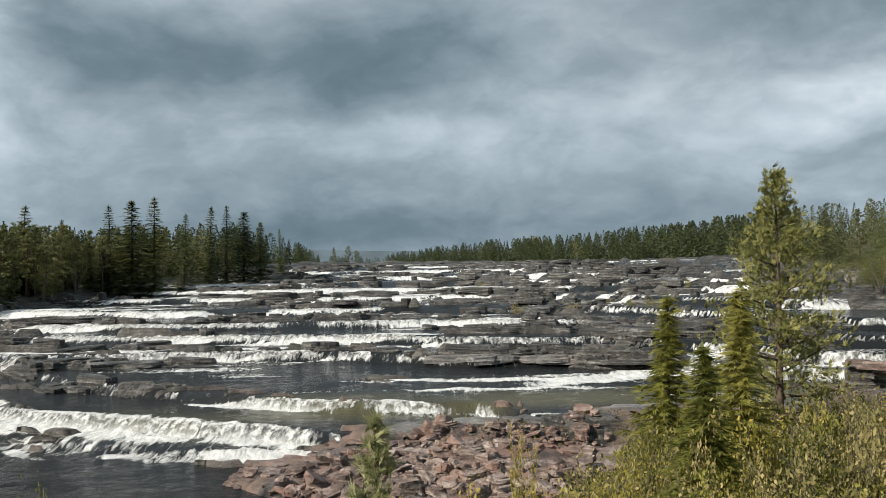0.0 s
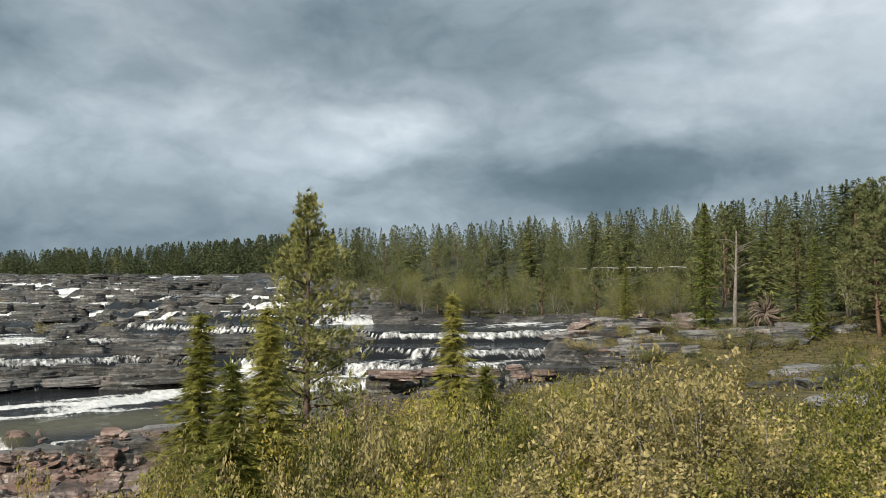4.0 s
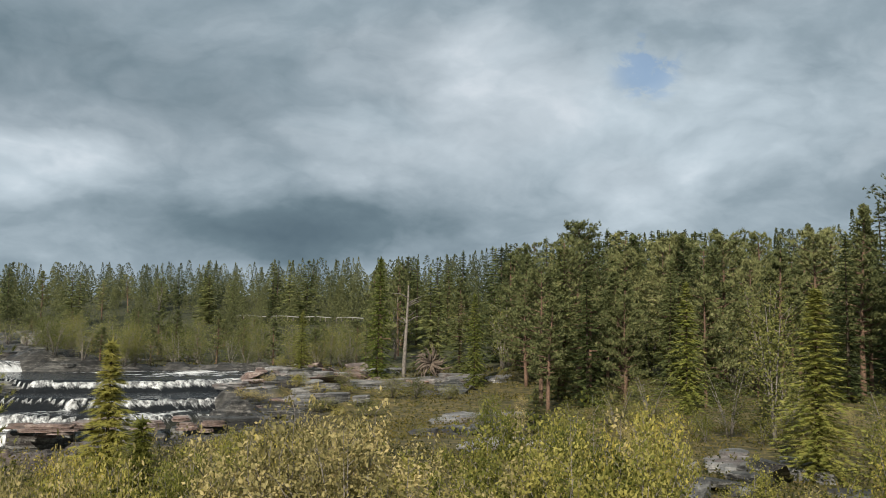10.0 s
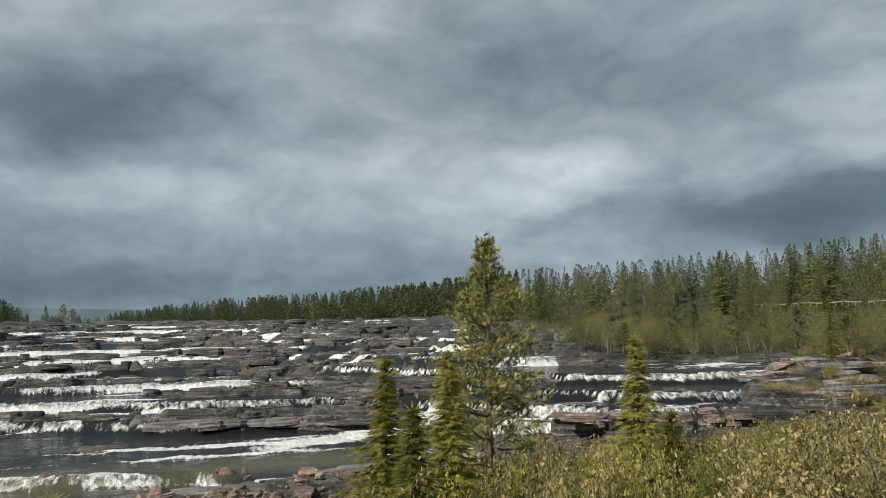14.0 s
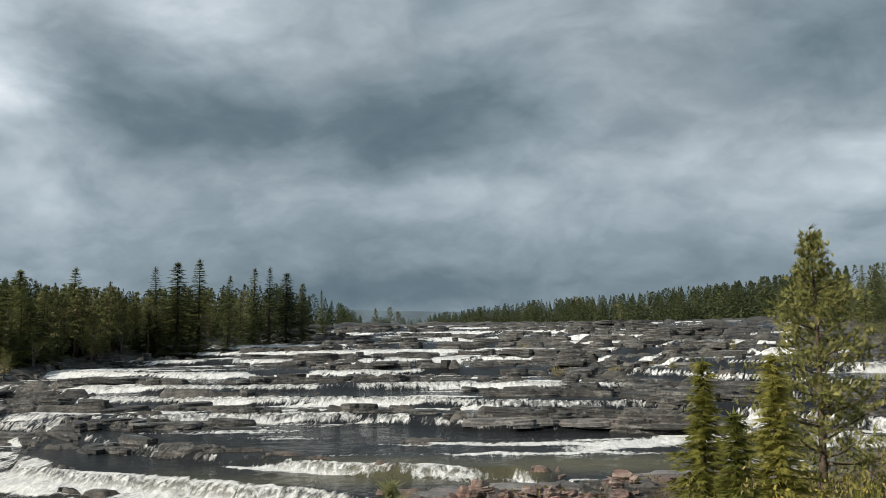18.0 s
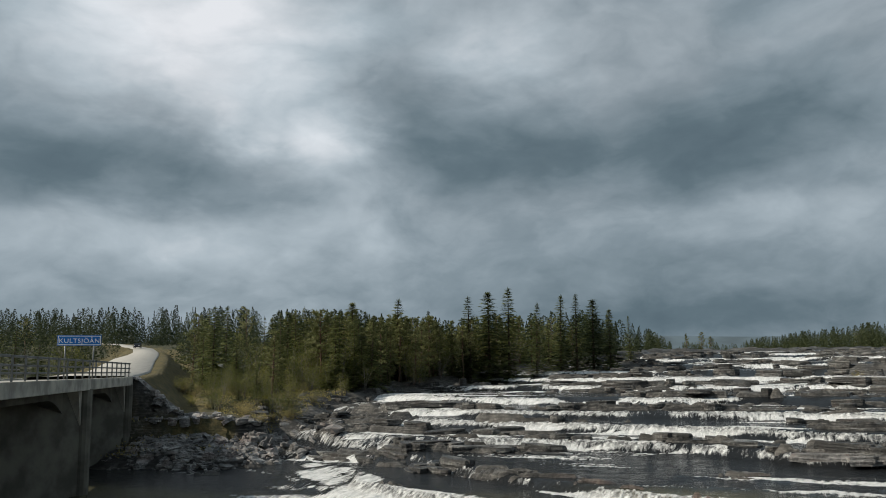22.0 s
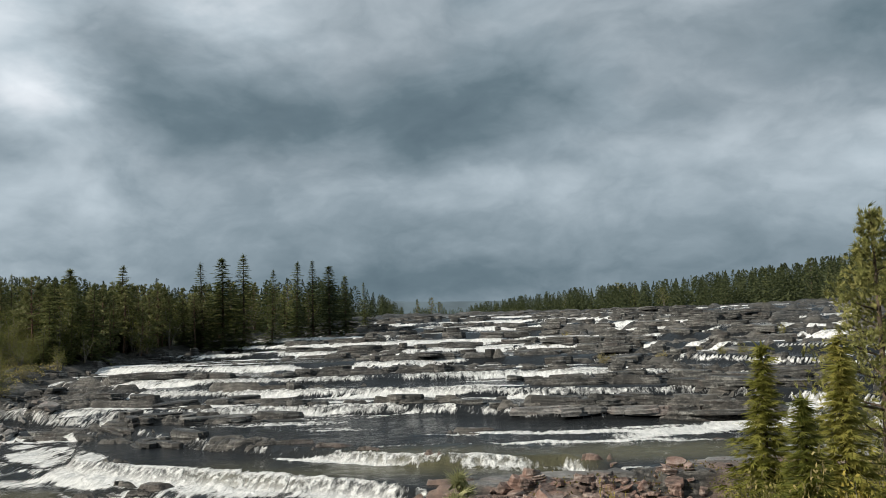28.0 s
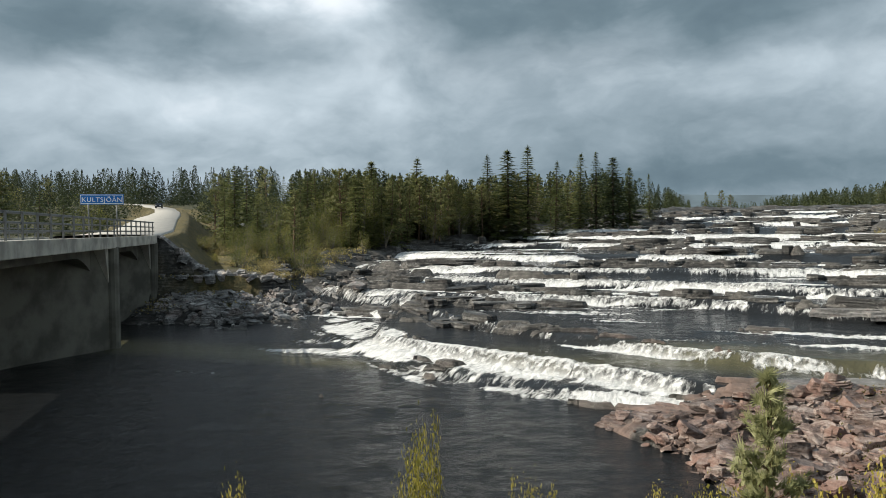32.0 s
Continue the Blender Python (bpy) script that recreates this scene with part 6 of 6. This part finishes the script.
# pale rocks on the wooded slope behind the stream
r = random.Random(19)
for i in range(26):
    x, y, z = spot(r.uniform(-2, 9), r.uniform(82, 112))
    lay("boulder", PALE_LEDGES, x, y, r.uniform(0.7, 1.6), r, "pale grey rock between the birches on the slope", "boulders on the wooded slope", 0.3, z + 0.5)

# where the bed stands out of the water farther up
r = np.random.default_rng(5)
cc, ss = r.uniform(-75, 34, 9000), 44 + 140 * r.random(9000) ** 1.25
px, py = cc * UY + ss * UX, -cc * UX + ss * UY
v = terrain(px, py)
dry = (v[0] > v[1] + 0.16) & (v[2] > -1.5) & ~((px < -50) & (py < 38)) & (v[5] < 0.75)
picks = random.Random(8)
joined_v, joined_f, singles, far_count = [], [], 0, 0
for i in np.nonzero(dry)[0]:
    if ss[i] < 74 and singles < 120:
        lay("river_rock", picks.choice((LEDGE_MESHES, BLOCK_MESHES)), float(px[i]), float(py[i]), picks.uniform(0.55, 1.1), picks, "layered grey rock standing out of the rapids", RAPIDS, 0.2, float(v[0][i]))
        singles += 1
        continue
    if far_count > 1300:
        continue
    far_count += 1
    grow = min(1.5, 0.75 + ss[i] / 160)
    vs, fs = ledge_points(picks, picks.uniform(0.6, 3.2) * grow, picks.uniform(0.5, 1.3) * grow, picks.uniform(0.25, 0.75) * grow, picks.choice((1, 2, 2)))
    m = pose(float(px[i]), float(py[i]), float(v[0][i]) + picks.uniform(0.03, 0.25) * grow, picks.uniform(-3, 4), picks.uniform(-3, 3), 28 + rim_turn(float(cc[i]), float(ss[i])) + picks.gauss(0, 16))
    base = len(joined_v)
    joined_v += [tuple(m @ Vector(p)) for p in vs]
    joined_f += [tuple(base + k for k in f) for f in fs]
tagged(new("rock_ledges", mesh_of("rock_ledges", joined_v, joined_f, ROCK)), "layered grey rock ledges between the falls farther up", "rock", kind="stuff")


# small broken stones between the slabs of the near shore
r = random.Random(44)
pick_shore = along_line([(-13.5, 19.5), (-12.5, 22), (-12, 24.5), (-10, 26.5)], 1.7)
for i in range(46):
    x, y = pick_shore(r)
    lay("shore_rock", PINK_LEDGES, x, y, r.uniform(0.25, 0.65), r, "flat broken pinkish slab on the shore", "pink rock slabs on the near shore", 0.22)


def heights(points):
    """Ground heights at many places at once."""
    xy = np.array(points)
    return np.maximum(terrain(xy[:, 0], xy[:, 1])[0], -0.4)


small = [ledge_points(r, 1.0, r.uniform(0.5, 0.8), r.uniform(0.14, 0.4), 1) for i in range(10)]
joined_v, joined_f = [], []
places = [pick_shore(r) for i in range(2200)]
for (x, y), z in zip(places, heights(places)):
    size = 0.1 + 0.75 * r.random() ** 2.2
    m = pose(x, y, float(z) + size * 0.3 * r.random() + 0.06, r.gauss(0, 17), r.gauss(0, 17), r.random() * 360)
    vs, fs = r.choice(small)
    base = len(joined_v)
    joined_v += [tuple(m @ (Vector(p) * size)) for p in vs]
    joined_f += [tuple(base + k for k in f) for f in fs]
tagged(new("shore_stones", mesh_of("shore_stones", joined_v, joined_f, PINK_ROCK)), "small brown and pink broken stones on the shore", "stones", kind="stuff")

# small broken stone between the larger blocks of the far embankment
r = random.Random(45)
pick_bank = along_line([(-54.5, 23.5), (-60, 23.5), (-62.5, 25), (-59, 26), (-55.5, 26.5), (-54.5, 29.5), (-60, 29.5), (-57, 33), (-61, 37)], 1.6)
joined_v, joined_f = [], []
places = [pick_bank(r) for i in range(1300)]
for (x, y), z in zip(places, heights(places)):
    size = 0.25 + 0.9 * r.random() ** 2
    m = pose(x, y, float(z) + size * 0.15 * r.random() + 0.04, r.gauss(0, 20), r.gauss(0, 20), r.random() * 360)
    vs, fs = r.choice(small)
    base = len(joined_v)
    joined_v += [tuple(m @ (Vector(p) * size)) for p in vs]
    joined_f += [tuple(base + k for k in f) for f in fs]
tagged(new("rubble", mesh_of("rubble", joined_v, joined_f, RUBBLE)), "small grey broken stones on the bridge embankment", "stones", kind="stuff")
